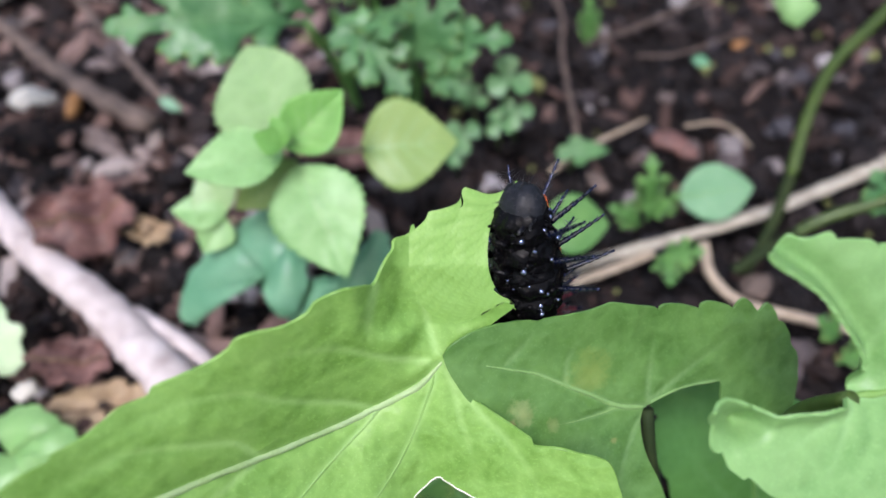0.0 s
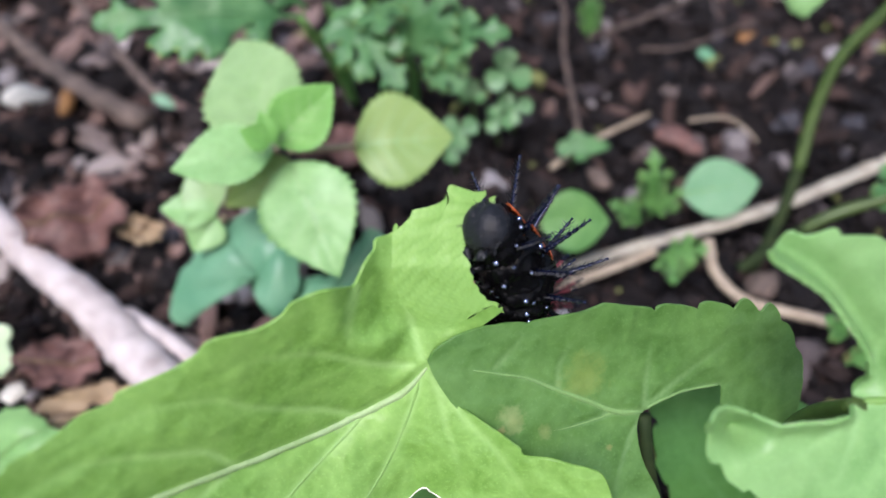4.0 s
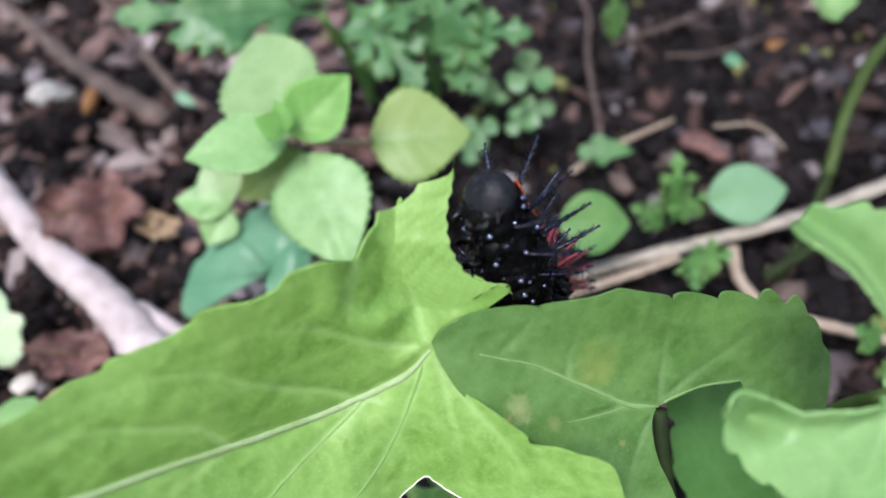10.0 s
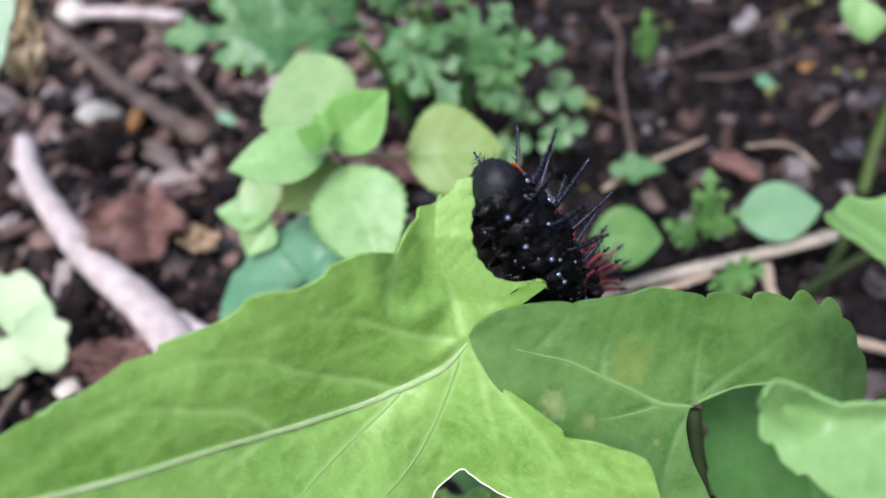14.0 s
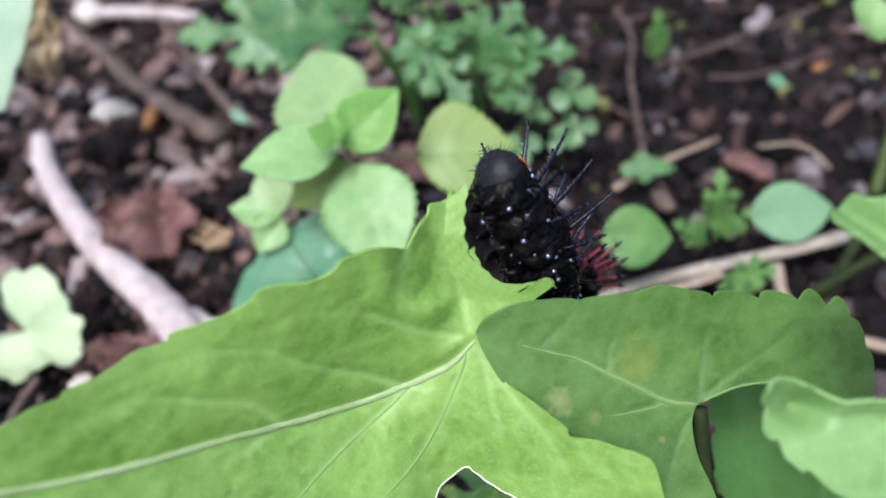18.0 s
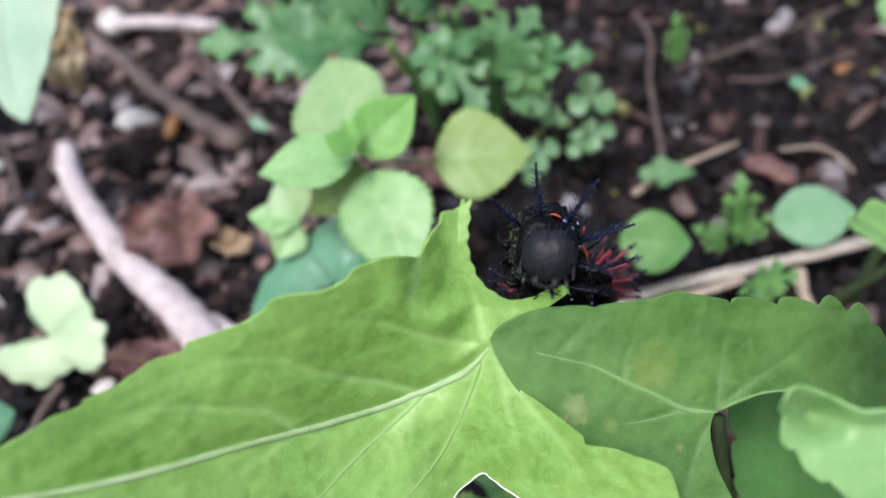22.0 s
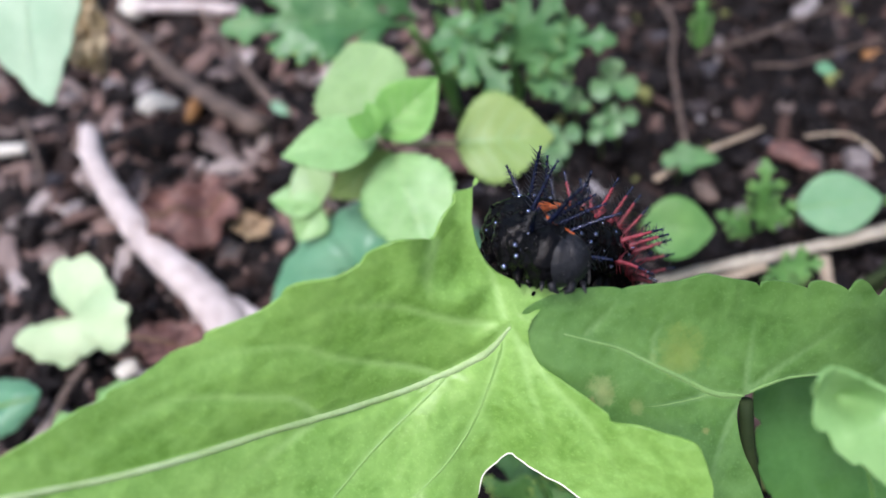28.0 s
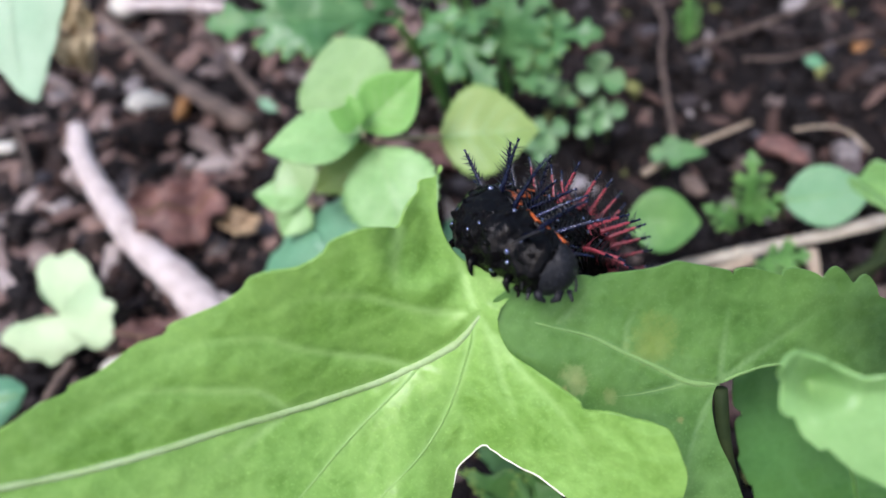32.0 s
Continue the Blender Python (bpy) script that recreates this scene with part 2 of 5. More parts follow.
WITHERED = plain_material("withered_yellow_leaf", (0.3, 0.22, 0.11), (0.5, 0.4, 0.26), 250, 0.6)
PEBBLE = plain_material("pale_pebble", (0.42, 0.40, 0.36), (0.62, 0.6, 0.55), 400, 0.7)
ORANGE_BIT = plain_material("orange_bark", (0.22, 0.10, 0.035), (0.4, 0.2, 0.07), 400, 0.7)
BLACK = plain_material("caterpillar_skin", (0.001, 0.001, 0.0014), (0.0035, 0.0032, 0.004), 1500, 0.1, relief=0.9, depth=0.0002, spec=0.13)
HEAD = plain_material("caterpillar_head", (0.006, 0.007, 0.009), (0.016, 0.017, 0.022), 2500, 0.42, relief=0.8, depth=0.0001, spec=0.22)
# near-black spines; their blue sheen is put into the metal colour
SPINE = plain_material("black_spine_blue_sheen", (0.002, 0.003, 0.008), (0.018, 0.027, 0.085), 3200, 0.12, metal=0.5, relief=0.7, depth=0.0001, spec=0.6)
# bumps on black skin; the sky's glint is put into their pale blue metal
GLINT = plain_material("tubercle_sky_glint", (0.14, 0.17, 0.30), (0.34, 0.38, 0.55), 2000, 0.04, metal=0.9, relief=0.1, depth=0.00005, spec=0.8)
RED = plain_material("red_spine", (0.12, 0.012, 0.02), (0.38, 0.06, 0.085), 2200, 0.4)
STRIPE = plain_material("orange_stripe", (0.34, 0.055, 0.01), (0.54, 0.125, 0.022), 2000, 0.5)
BRISTLE = plain_material("bristle", (0.006, 0.006, 0.008), (0.012, 0.012, 0.016), 2000, 0.35)


# ---- building helpers ----
def mesh_object(name, verts, faces, mat, parent=None, label="", smooth=True):
    me = bpy.data.meshes.new(name)
    me.from_pydata([tuple(v) for v in verts], [], faces)
    me.update()
    if smooth:
        me.polygons.foreach_set("use_smooth", [True] * len(me.polygons))
    me.materials.append(mat)
    ob = new(name, me)
    if parent:
        ob.parent = parent
    if label:
        tagged(ob, label)
    return ob


def even_normals(ob):
    """Vertex normals weighed by face area, so that slivers do not show."""
    me = ob.data
    sums = [Vector() for _ in me.vertices]
    for p in me.polygons:
        n = p.normal * p.area
        for k in p.vertices:
            sums[k] += n
    me.normals_split_custom_set_from_vertices([v.normalized() if v.length > 0 else Vector((0, 0, 1)) for v in sums])


def empty(name, at, label, category, group="", kind=""):
    ob = new(name)
    ob.location = at
    ob.empty_display_size = 0.002
    return tagged(ob, label, category, group, kind)


def spline(points, n):
    """n + 1 places along a smooth open curve through the points, evenly by length."""
    pts = [Vector(p) for p in points]
    pts = [pts[0] * 2 - pts[1]] + pts + [pts[-1] * 2 - pts[-2]]
    fine = []
    for i in range(1, len(pts) - 2):
        a, b, c, d = pts[i - 1:i + 3]
        for k in range(24):
            u = k / 24
            fine.append(0.5 * (2 * b + (c - a) * u + (2 * a - 5 * b + 4 * c - d) * u * u + (3 * b - a - 3 * c + d) * u ** 3))
    fine.append(pts[-2])
    length = [0.0]
    for a, b in zip(fine, fine[1:]):
        length.append(length[-1] + (b - a).length)
    out, j = [], 0
    for k in range(n + 1):
        want = length[-1] * k / n
        while j < len(length) - 2 and length[j + 1] < want:
            j += 1
        w = (want - length[j]) / max(1e-12, length[j + 1] - length[j])
        out.append(fine[j].lerp(fine[j + 1], min(1, max(0, w))))
    return out


def tube(points, radii, sides=8, flat=1.0, rough=0.0, seed=0):
    """Verts and faces of a tube along points, with a radius for each (metres)."""
    rnd = random.Random(seed)
    verts, faces, side = [], [], None
    for i, p in enumerate(points):
        ahead = (points[min(i + 1, len(points) - 1)] - points[max(i - 1, 0)]).normalized()
        if side is None:
            side = ahead.cross(Vector((0.13, 0.21, 1))).normalized()
        side = (side - ahead * side.dot(ahead)).normalized()
        up = side.cross(ahead)
        for k in range(sides):
            a = 2 * math.pi * k / sides
            r = radii[i] * (1 + rough * (rnd.random() - 0.5))
            verts.append(p + side * (math.cos(a) * r) + up * (math.sin(a) * r * flat))
    n = len(points)
    for i in range(n - 1):
        for k in range(sides):
            q = (k + 1) % sides
            faces.append((i * sides + k, i * sides + q, (i + 1) * sides + q, (i + 1) * sides + k))
    faces.append(tuple(range(sides))[::-1])
    faces.append(tuple(range((n - 1) * sides, n * sides)))
    return verts, faces


def rod(name, pts, r0, r1, mat, parent=None, n=24, sides=8, flat=1.0, rough=0.0, label="", seed=0, swell=0.0):
    line = spline([V(p) for p in pts], n)
    base = parent.location if parent else Vector()
    radii = [(r0 + (r1 - r0) * i / n) * MM * (1 + swell * math.sin(i * 1.7 + seed)) for i in range(n + 1)]
    v, f = tube([p - base for p in line], radii, sides, flat, rough, seed)
    return mesh_object(name, v, f, mat, parent, label)


class Blade:
    """A palmate leaf blade: rays from the petiole to a toothed margin."""

    def __init__(self, base, margin, teeth, tooth, lift, veins, quilt=0.25, n=260, seed=0, wave=0.5):
        self.base = V(base)
        self.n = n
        line = spline([V(p) for p in margin], n)
        area = Vector()
        for a, b in zip(line, line[1:]):
            area += (a - self.base).cross(b - self.base)
        self.normal = area.normalized()
        if self.normal.z < 0:
            self.normal = -self.normal
        wide = n // 20
        high = [(p - self.base).dot(self.normal) for p in line]
        for i in range(n + 1):
            a, b = max(0, i - wide), min(n, i + wide)
            line[i] = line[i] + self.normal * (sum(high[a:b + 1]) / (b - a + 1) - high[i]) * min(1, i / wide, (n - i) / wide)
        self.line, self.plain = [], line
        rnd = random.Random(seed)
        uneven = [rnd.uniform(0.4, 1.4) for _ in range(teeth + 1)]
        for i, p in enumerate(line):
            s = i / n
            saw = (s * teeth) % 1.0
            edge = min(1, 12 * s, 12 * (1 - s))
            out = (line[min(n, i + 2)] - line[max(0, i - 2)]).cross(self.normal).normalized()
            if out.dot(p - self.base) < 0:
                out = -out
            self.line.append(p + out * (tooth * uneven[int(s * teeth)] * MM * edge * (math.sin(math.pi / 2 * min(1, saw / 0.86)) ** 0.8 * min(1, (1 - saw) / 0.22) - 0.5) + 0.3 * MM * edge * noise.noise(p * 380)))
        self.lift, self.veins, self.quilt, self.seed, self.wave = lift * MM, veins, quilt * MM, seed, wave * MM

    def at(self, s, r):
        x = min(max(s, 0), 1) * self.n
        i = min(int(x), self.n - 1)
        m = self.plain[i].lerp(self.plain[i + 1], x - i)
        p = self.base.lerp(m, r) + (self.line[i].lerp(self.line[i + 1], x - i) - m) * min(1, max(0, (r - 0.86) / 0.14)) ** 1.5
        near = min([abs(s - v) for v in self.veins] + [0.08])
        h = self.lift * math.sin(math.pi * min(1, r)) + self.quilt * (near / 0.08) ** 2 / (0.1 + 0.9 * (near / 0.08) ** 2) * min(1, 2 * r) ** 2 * min(1, 4 * (1.02 - r))
        h += self.wave * min(1, (p - self.base).length / 0.014) * noise.noise(p * 120 + Vector((self.seed, 0, 0))) + 0.12 * MM * noise.noise(p * 500)
        return p + self.normal * h

    def sheet(self, ns, nr, thick=0.28):
        """Verts and faces of the blade, from the petiole to the margin."""
        verts, faces = [], []
        for layer in (0, 1):
            for i in range(ns + 1):
                for j in range(nr + 1):
                    verts.append(self.at(i / ns, j / nr) - self.normal * (thick * MM * layer))
        w, half = nr + 1, (ns + 1) * (nr + 1)
        for i in range(ns):
            for j in range(nr):
                q = (i * w + j, (i + 1) * w + j, (i + 1) * w + j + 1, i * w + j + 1)
                faces.append(q)
                faces.append(tuple(half + k for k in reversed(q)))
        for edge in ([i * w + nr for i in range(ns + 1)], list(range(nr + 1)), [ns * w + j for j in range(nr + 1)]):
            o, m = len(verts), len(edge)
            verts += [verts[k] for k in edge] + [verts[half + k] for k in edge]
            faces += [(o + k, o + k + 1, o + m + k + 1, o + m + k) for k in range(m - 1)]
        return verts, faces


def violet_leaf(label, base, margin, mat, vein_mat, teeth=26, tooth=1.0, lift=1.0, veins=(), seed=0, n=260, vein_width=0.55, midrib=None):
    """A small leaf low on the soil: blade and the veins that run from its petiole."""
    bl = Blade(base, margin, teeth, tooth, lift, veins, n=n, seed=seed)
    thing = empty("violet_leaf", bl.base, label, "leaf", "violet leaves")
    v, f = bl.sheet(int(n * 1.5), 22)
    even_normals(mesh_object("blade", [p - bl.base for p in v], f, mat, thing))
    for k, s in enumerate(veins):
        main = s == (midrib or veins[0])
        w = vein_width * (1.35 if main else 0.6) * MM
        end = 0.93 if main else 0.86
        pts = [bl.at(s, 0.01 + (end - 0.01) * i / 26) + bl.normal * (0.12 if main else 0.0) * MM - bl.base for i in range(27)]
        vv, ff = tube(pts, [w * (1 - 0.8 * i / 26) * 0.5 for i in range(27)], 7, 1.0, 0.25, k)
        mesh_object("midrib" if main else "vein", vv, ff, vein_mat, thing)
    return thing


def oval_leaf(name, base, tip, width, up, mat, parent=None, fold=0.12, droop=0.1, crenate=11, amp=0.10, shape=0.85, vein=None, wide_at=0.45, seed=0, thick=0.2, ribbed=0.008, sides=0):
    """A simple leaf with a midrib from base to tip (millimetres)."""
    b, e = V(base), V(tip)
    ax = e - b
    length = ax.length
    ax.normalize()
    upv = Vector(up)
    upv = (upv - ax * upv.dot(ax)).normalized()
    side = ax.cross(upv)
    nu, nv = 64, 14
    origin = parent.location if parent else Vector()

    def at(u, w):
        k = u ** (math.log(0.5) / math.log(wide_at))
        half = 0.5 * width * MM * max(0.0, math.sin(math.pi * k)) ** shape
        tooth = 1 + amp * (abs(((u * crenate) % 1) - 0.5) * 2 - 0.5)
        y = w * half * (tooth if abs(w) > 0.99 else 1)
        h = fold * abs(y) - droop * length * (u - 0.35) ** 2 + ribbed * length * abs(math.sin((u - 0.3 * abs(w)) * 16)) * min(1, abs(w) * 3) * (1 - 0.6 * abs(w))
        h += 0.25 * MM * noise.noise((b + ax * u * length + side * y) * 260 + Vector((seed, 0, 0)))
        return b + ax * (u * length) + side * y + upv * h - origin

    verts, faces = [], []
    for layer in (0, 1):
        for i in range(nu + 1):
            for j in range(nv + 1):
                verts.append(at(i / nu, 2 * j / nv - 1) - upv * (thick * MM * layer))
    w, half = nv + 1, (nu + 1) * (nv + 1)
    for i in range(nu):
        for j in range(nv):
            q = (i * w + j, (i + 1) * w + j, (i + 1) * w + j + 1, i * w + j + 1)
            faces.append(q[::-1])
            faces.append(tuple(half + k for k in q))
        for j in (0, nv):
            a, c = i * w + j, (i + 1) * w + j
            faces.append((a, c, half + c, half + a))
    ob = mesh_object(name, verts, faces, mat, parent)
    if vein:
        pts = [at(0.02 + 0.9 * i / 16, 0) - upv * 0.03 * MM for i in range(17)]
        vv, ff = tube(pts, [0.016 * width * MM * (1 - 0.8 * i / 16) for i in range(17)], 6)
        mesh_object("midrib", vv, ff, vein, ob)
        for k in range(sides):
            for s in (-1, 1):
                pts = [at(0.08 + 0.17 * k + 0.24 * q / 8 + 0.03 * (q / 8) ** 2, s * 0.86 * (q / 8) ** 1.1) - upv * 0.02 * MM for q in range(9)]
                vv, ff = tube(pts, [0.009 * width * MM * (1 - 0.7 * q / 8) for q in range(9)], 5)
                mesh_object("side_vein", vv, ff, vein, ob)
    return ob


# ---- ground ----
def ground_height(x, y):
    p = Vector((x, y, 0))
    return 0.0035 * noise.noise(p * 28) + 0.0022 * noise.noise(p * 90) + 0.001 * noise.noise(p * 260)


def build_ground():
    n, size, cx, cy = 220, 0.36, 0.0, 0.09
    verts, faces = [], []
    for i in range(n + 1):
        for j in range(n + 1):
            x, y = cx + size * (i / n - 0.5), cy + size * (j / n - 0.5)
            edge = max(abs(i / n - 0.5), abs(j / n - 0.5)) * 2
            z = ground_height(x, y) * min(1, 8 * (1 - edge))
            if i in (0, n) or j in (0, n):
                x, y = cx + (x - cx) * 30, cy + (y - cy) * 30
            verts.append((x, y, z - 0.002))
    w = n + 1
    for i in range(n):
        for j in range(n):
            faces.append((i * w + j, (i + 1) * w + j, (i + 1) * w + j + 1, i * w + j + 1))
    return tagged(mesh_object("ground", verts, faces, SOIL), "dark crumbly garden soil with bits of wood", "soil", kind="structure")


def lump(rnd, radius, stretch=(1, 1, 1), level=1, rough=0.35):
    bm = bmesh.new()
    bmesh.ops.create_icosphere(bm, subdivisions=level, radius=1)
    off = Vector((rnd.random() * 50, rnd.random() * 50, rnd.random() * 50))
    for v in bm.verts:
        v.co *= 1 + rough * noise.noise(v.co * 1.3 + off) + rough * 0.5 * noise.noise(v.co * 3.1 + off)
        v.co = Vector((v.co.x * stretch[0], v.co.y * stretch[1], v.co.z * stretch[2])) * radius
    verts, faces = [v.co.copy() for v in bm.verts], [tuple(v.index for v in f.verts) for f in bm.faces]
    bm.free()
    return verts, faces


def scatter(name, label, mat, count, kinds, sizes, seed, wide=(-0.12, 0.12), lift=0.3, skew=1.0):
    """Many small loose pieces lying on the soil, as one mesh."""
    rnd = random.Random(seed)
    verts, faces = [], []
    for k in range(count):
        x, y = wide[0] + (wide[1] - wide[0]) * rnd.random() ** skew, rnd.uniform(-0.02, 0.17)
        r = (sizes[0] + (sizes[1] - sizes[0]) * rnd.random() ** 2.6) * MM
        lv, lf = rnd.choice(kinds)
        m = pose(x, y, ground_height(x, y) - 0.002 + r * rnd.uniform(lift - 0.2, lift + 0.5), rnd.uniform(-35, 35), rnd.uniform(-35, 35), rnd.uniform(0, 360)) @ Matrix.Scale(r, 4)
        o = len(verts)
        verts += [m @ v for v in lv]
        faces += [tuple(o + i for i in f) for f in lf]
    return tagged(mesh_object(name, verts, faces, mat, None, "", False), label, "soil", kind="stuff")


def build_crumbs():
    rnd = random.Random(4)
    round_kinds = [lump(rnd, 1, (1, rnd.uniform(0.6, 1), rnd.uniform(0.5, 0.9)), 2, 0.7) for _ in range(10)]
    flat_kinds = [lump(rnd, 1, (rnd.uniform(1.6, 2.8), rnd.uniform(0.5, 0.9), rnd.uniform(0.25, 0.45)), 2, 0.55) for _ in range(10)]
    scatter("soil_crumbs", "loose dark soil crumbs and grit", CRUMB, 13500, round_kinds, (0.35, 2.5), 4)
    scatter("wood_litter", "small brown wood chips strewn on the soil", CHIP, 3900, flat_kinds, (0.35, 1.9), 5, lift=0.6, skew=1.8)
    # left side only, to brighten the soil there as light would
    scatter("bleached_litter", "pale dry litter of bark and wood, partly in place of stronger light", LITTER, 2500, flat_kinds, (0.3, 1.9), 6, (-0.12, -0.016), 0.9)
    scatter("moss_bits", "scattered olive moss and tan grit on the soil", MOSS, 260, round_kinds, (0.3, 1.5), 8, (-0.03, 0.12), 0.6)


build_ground()
build_crumbs()

# ---- the violet leaves in front ----
RIGHT, UP, NEAR = Vector((1, 0, 0)), Vector((0, 0.839, 0.545)), Vector((0, -0.545, 0.839))
JOINT = V((-0.1, 19.06, 39.02))


def step(a, b, x):
    q = min(1.0, max(0.0, (x - a) / (b - a)))
    return q * q * (3 - 2 * q)


def flat_line(points, gap):
    """A smooth line through points of a plane, with a place every gap."""
    pts = [Vector((u, v, 0)) for u, v in points]
    length = sum((b - a).length for a, b in zip(pts, pts[1:]))
    return [(p.x, p.y) for p in spline(pts, max(2, int(length / gap)))]


def away(places, line):
    """How far each place of a plane lies from a line, and how far along it."""
    p = np.array(places)
    best, along, run = np.full(len(p), 1e9), np.zeros(len(p)), 0.0
    for a, b in zip(np.array(line), np.array(line[1:])):
        ab = b - a
        q = np.clip(((p - a) @ ab) / max(1e-9, ab @ ab), 0, 1)
        d = np.hypot(*(p - a - q[:, None] * ab).T)
        nearer = d < best
        best[nearer], along[nearer] = d[nearer], run + (q * np.hypot(*ab))[nearer]
        run += np.hypot(*ab)
    return best, along


def fill(outline, grain):
    """Places and triangles that fill a closed outline in a plane."""
    rim = np.array(outline)
    lo, hi = rim.min(0), rim.max(0)
    rows = int((hi[1] - lo[1]) / (grain * 0.87))
    inner = [(lo[0] + grain * (i + 0.5 * (j % 2)), lo[1] + grain * 0.87 * j) for j in range(rows + 1) for i in range(int((hi[0] - lo[0]) / grain) + 1)]
    p, inside = np.array(inner), np.zeros(len(inner), bool)
    for a, b in zip(rim, np.roll(rim, -1, 0)):
        if a[1] != b[1]:
            cross = (a[1] > p[:, 1]) != (b[1] > p[:, 1])
            inside ^= cross & (p[:, 0] < (b[0] - a[0]) * (p[:, 1] - a[1]) / (b[1] - a[1]) + a[0])
    near, _ = away(inner, [tuple(q) for q in rim] + [tuple(rim[0])])
    keep = p[inside & (near > grain * 0.45)]
    n = len(rim)
    flat = [Vector(q) for q in rim] + [Vector(q) for q in keep]
    places, _, faces, _, _, _ = geometry.delaunay_2d_cdt(flat, [(i, (i + 1) % n) for i in range(n)], [], 1, 1e-5)
    return [(q.x, q.y) for q in places], [tuple(f) for f in faces if len(f) == 3]


class Sheet:
    """A thin leaf blade over the plane of RIGHT and UP: outline, bends, sunken veins, puckers (millimetres)."""

    def __init__(self, outline, bend, ribs, seed, grain=0.3, pucker=0.1, wave=0.18):
        self.bend, self.seed, self.pucker, self.wave = bend, seed, pucker, wave
        self.ribs = [(flat_line(line, 0.25), wide, deep) for line, wide, deep in ribs]
        self.places, self.faces = fill(outline, grain)

    def heights(self, places):
        """Height of the blade's upper side at places, and how much of a vein is there."""
        w = np.array([self.bend(u, v) for u, v in places])
        vein, dip, free = np.zeros(len(places)), np.zeros(len(places)), np.ones(len(places))
        for line, wide, deep in self.ribs:
            d, s = away(places, line)
            fade = np.clip(1.15 - s / max(1e-6, s.max()), 0.15, 1)
            vein = np.maximum(vein, fade * np.exp(-(d / wide) ** 2))
            dip = np.maximum(dip, deep * fade * np.exp(-(d / (2.2 * wide)) ** 2))
            free = np.minimum(free, np.clip(d / (4 * wide), 0.25, 1))
        off = Vector((self.seed, 2.7 * self.seed, 0))
        low = np.array([noise.noise(Vector((u * 0.16, v * 0.16, 0)) + off) for u, v in places])
        mid = np.array([noise.noise(Vector((u * 0.75, v * 0.75, 3)) + off) + 0.5 * noise.noise(Vector((u * 1.7, v * 1.7, 5)) + off) for u, v in places])
        return w + self.wave * 3 * low + self.pucker * free * mid - dip, vein

    def at(self, u, v):
        return JOINT + (RIGHT * u + UP * v + NEAR * float(self.heights([(u, v)])[0][0])) * MM

    def normals(self, verts, faces):
        n = np.zeros((len(verts), 3))
        p = np.array([tuple(v) for v in verts])
        f = np.array(faces)
        c = np.cross(p[f[:, 1]] - p[f[:, 0]], p[f[:, 2]] - p[f[:, 0]])
        for k in range(3):
            np.add.at(n, f[:, k], c)
        return n / np.maximum(1e-12, np.linalg.norm(n, axis=1))[:, None]

    def blade(self, mat, parent, thick=0.22):
        h, vein = self.heights(self.places)
        top = [RIGHT * (u * MM) + UP * (v * MM) + NEAR * (w * MM) for (u, v), w in zip(self.places, h)]
        faces = list(self.faces)
        a, b, c = (self.places[k] for k in faces[0])
        if (b[0] - a[0]) * (c[1] - a[1]) - (b[1] - a[1]) * (c[0] - a[0]) < 0:
            faces = [f[::-1] for f in faces]
        nor = self.normals(top, faces)
        n = len(top)
        verts = top + [v - Vector(q) * (thick * MM) for v, q in zip(top, nor)]
        count = {}
        for f in faces:
            for i in range(3):
                e = (f[i], f[(i + 1) % 3])
                count[e] = count.get(e, 0) + 1
        rim = [e for e in count if (e[1], e[0]) not in count]
        allf = faces + [tuple(n + k for k in reversed(f)) for f in faces]
        lean = [tuple(q) for q in nor] + [tuple(-q) for q in nor]
        for a, b in rim:
            o, out = len(verts), (verts[b] - verts[a]).cross(Vector(nor[a])).normalized()
            verts += [verts[b], verts[a], verts[n + a], verts[n + b]]
            allf.append((o, o + 1, o + 2, o + 3))
            lean += [tuple((out + Vector(nor[a])).normalized())] * 2 + [tuple(out)] * 2
        ob = mesh_object("blade", verts, allf, mat, parent)
        ob.data.normals_split_custom_set_from_vertices(lean)
        at = ob.data.attributes.new("vein", "FLOAT", "POINT")
        at.data.foreach_set("value", list(vein) * 2 + [0.0] * (len(verts) - 2 * n))
        return ob

    def vein(self, name, line, r0, r1, mat, parent, sunk=0.3, seed=0, rough=0.3):
        run = flat_line(line, 0.3)
        h, _ = self.heights(run)
        pts = [(RIGHT * u + UP * v + NEAR * w) * MM for (u, v), w in zip(run, h)]
        n = len(run) - 1
        radii = [(r0 + (r1 - r0) * i / n) * min(1, 0.3 + 8 * i / n) * MM for i in range(n + 1)]
        v, f = tube([p - NEAR * (r * sunk) for p, r in zip(pts, radii)], radii, 10, 1.0, rough, seed)
        return mesh_object(name, v, f, mat, parent)


def rounded(points, gap=0.22):
    """A closed outline through the points."""
    line = flat_line(points, gap)
    return line if math.dist(line[0], line[-1]) > gap * 0.5 else line[:-1]


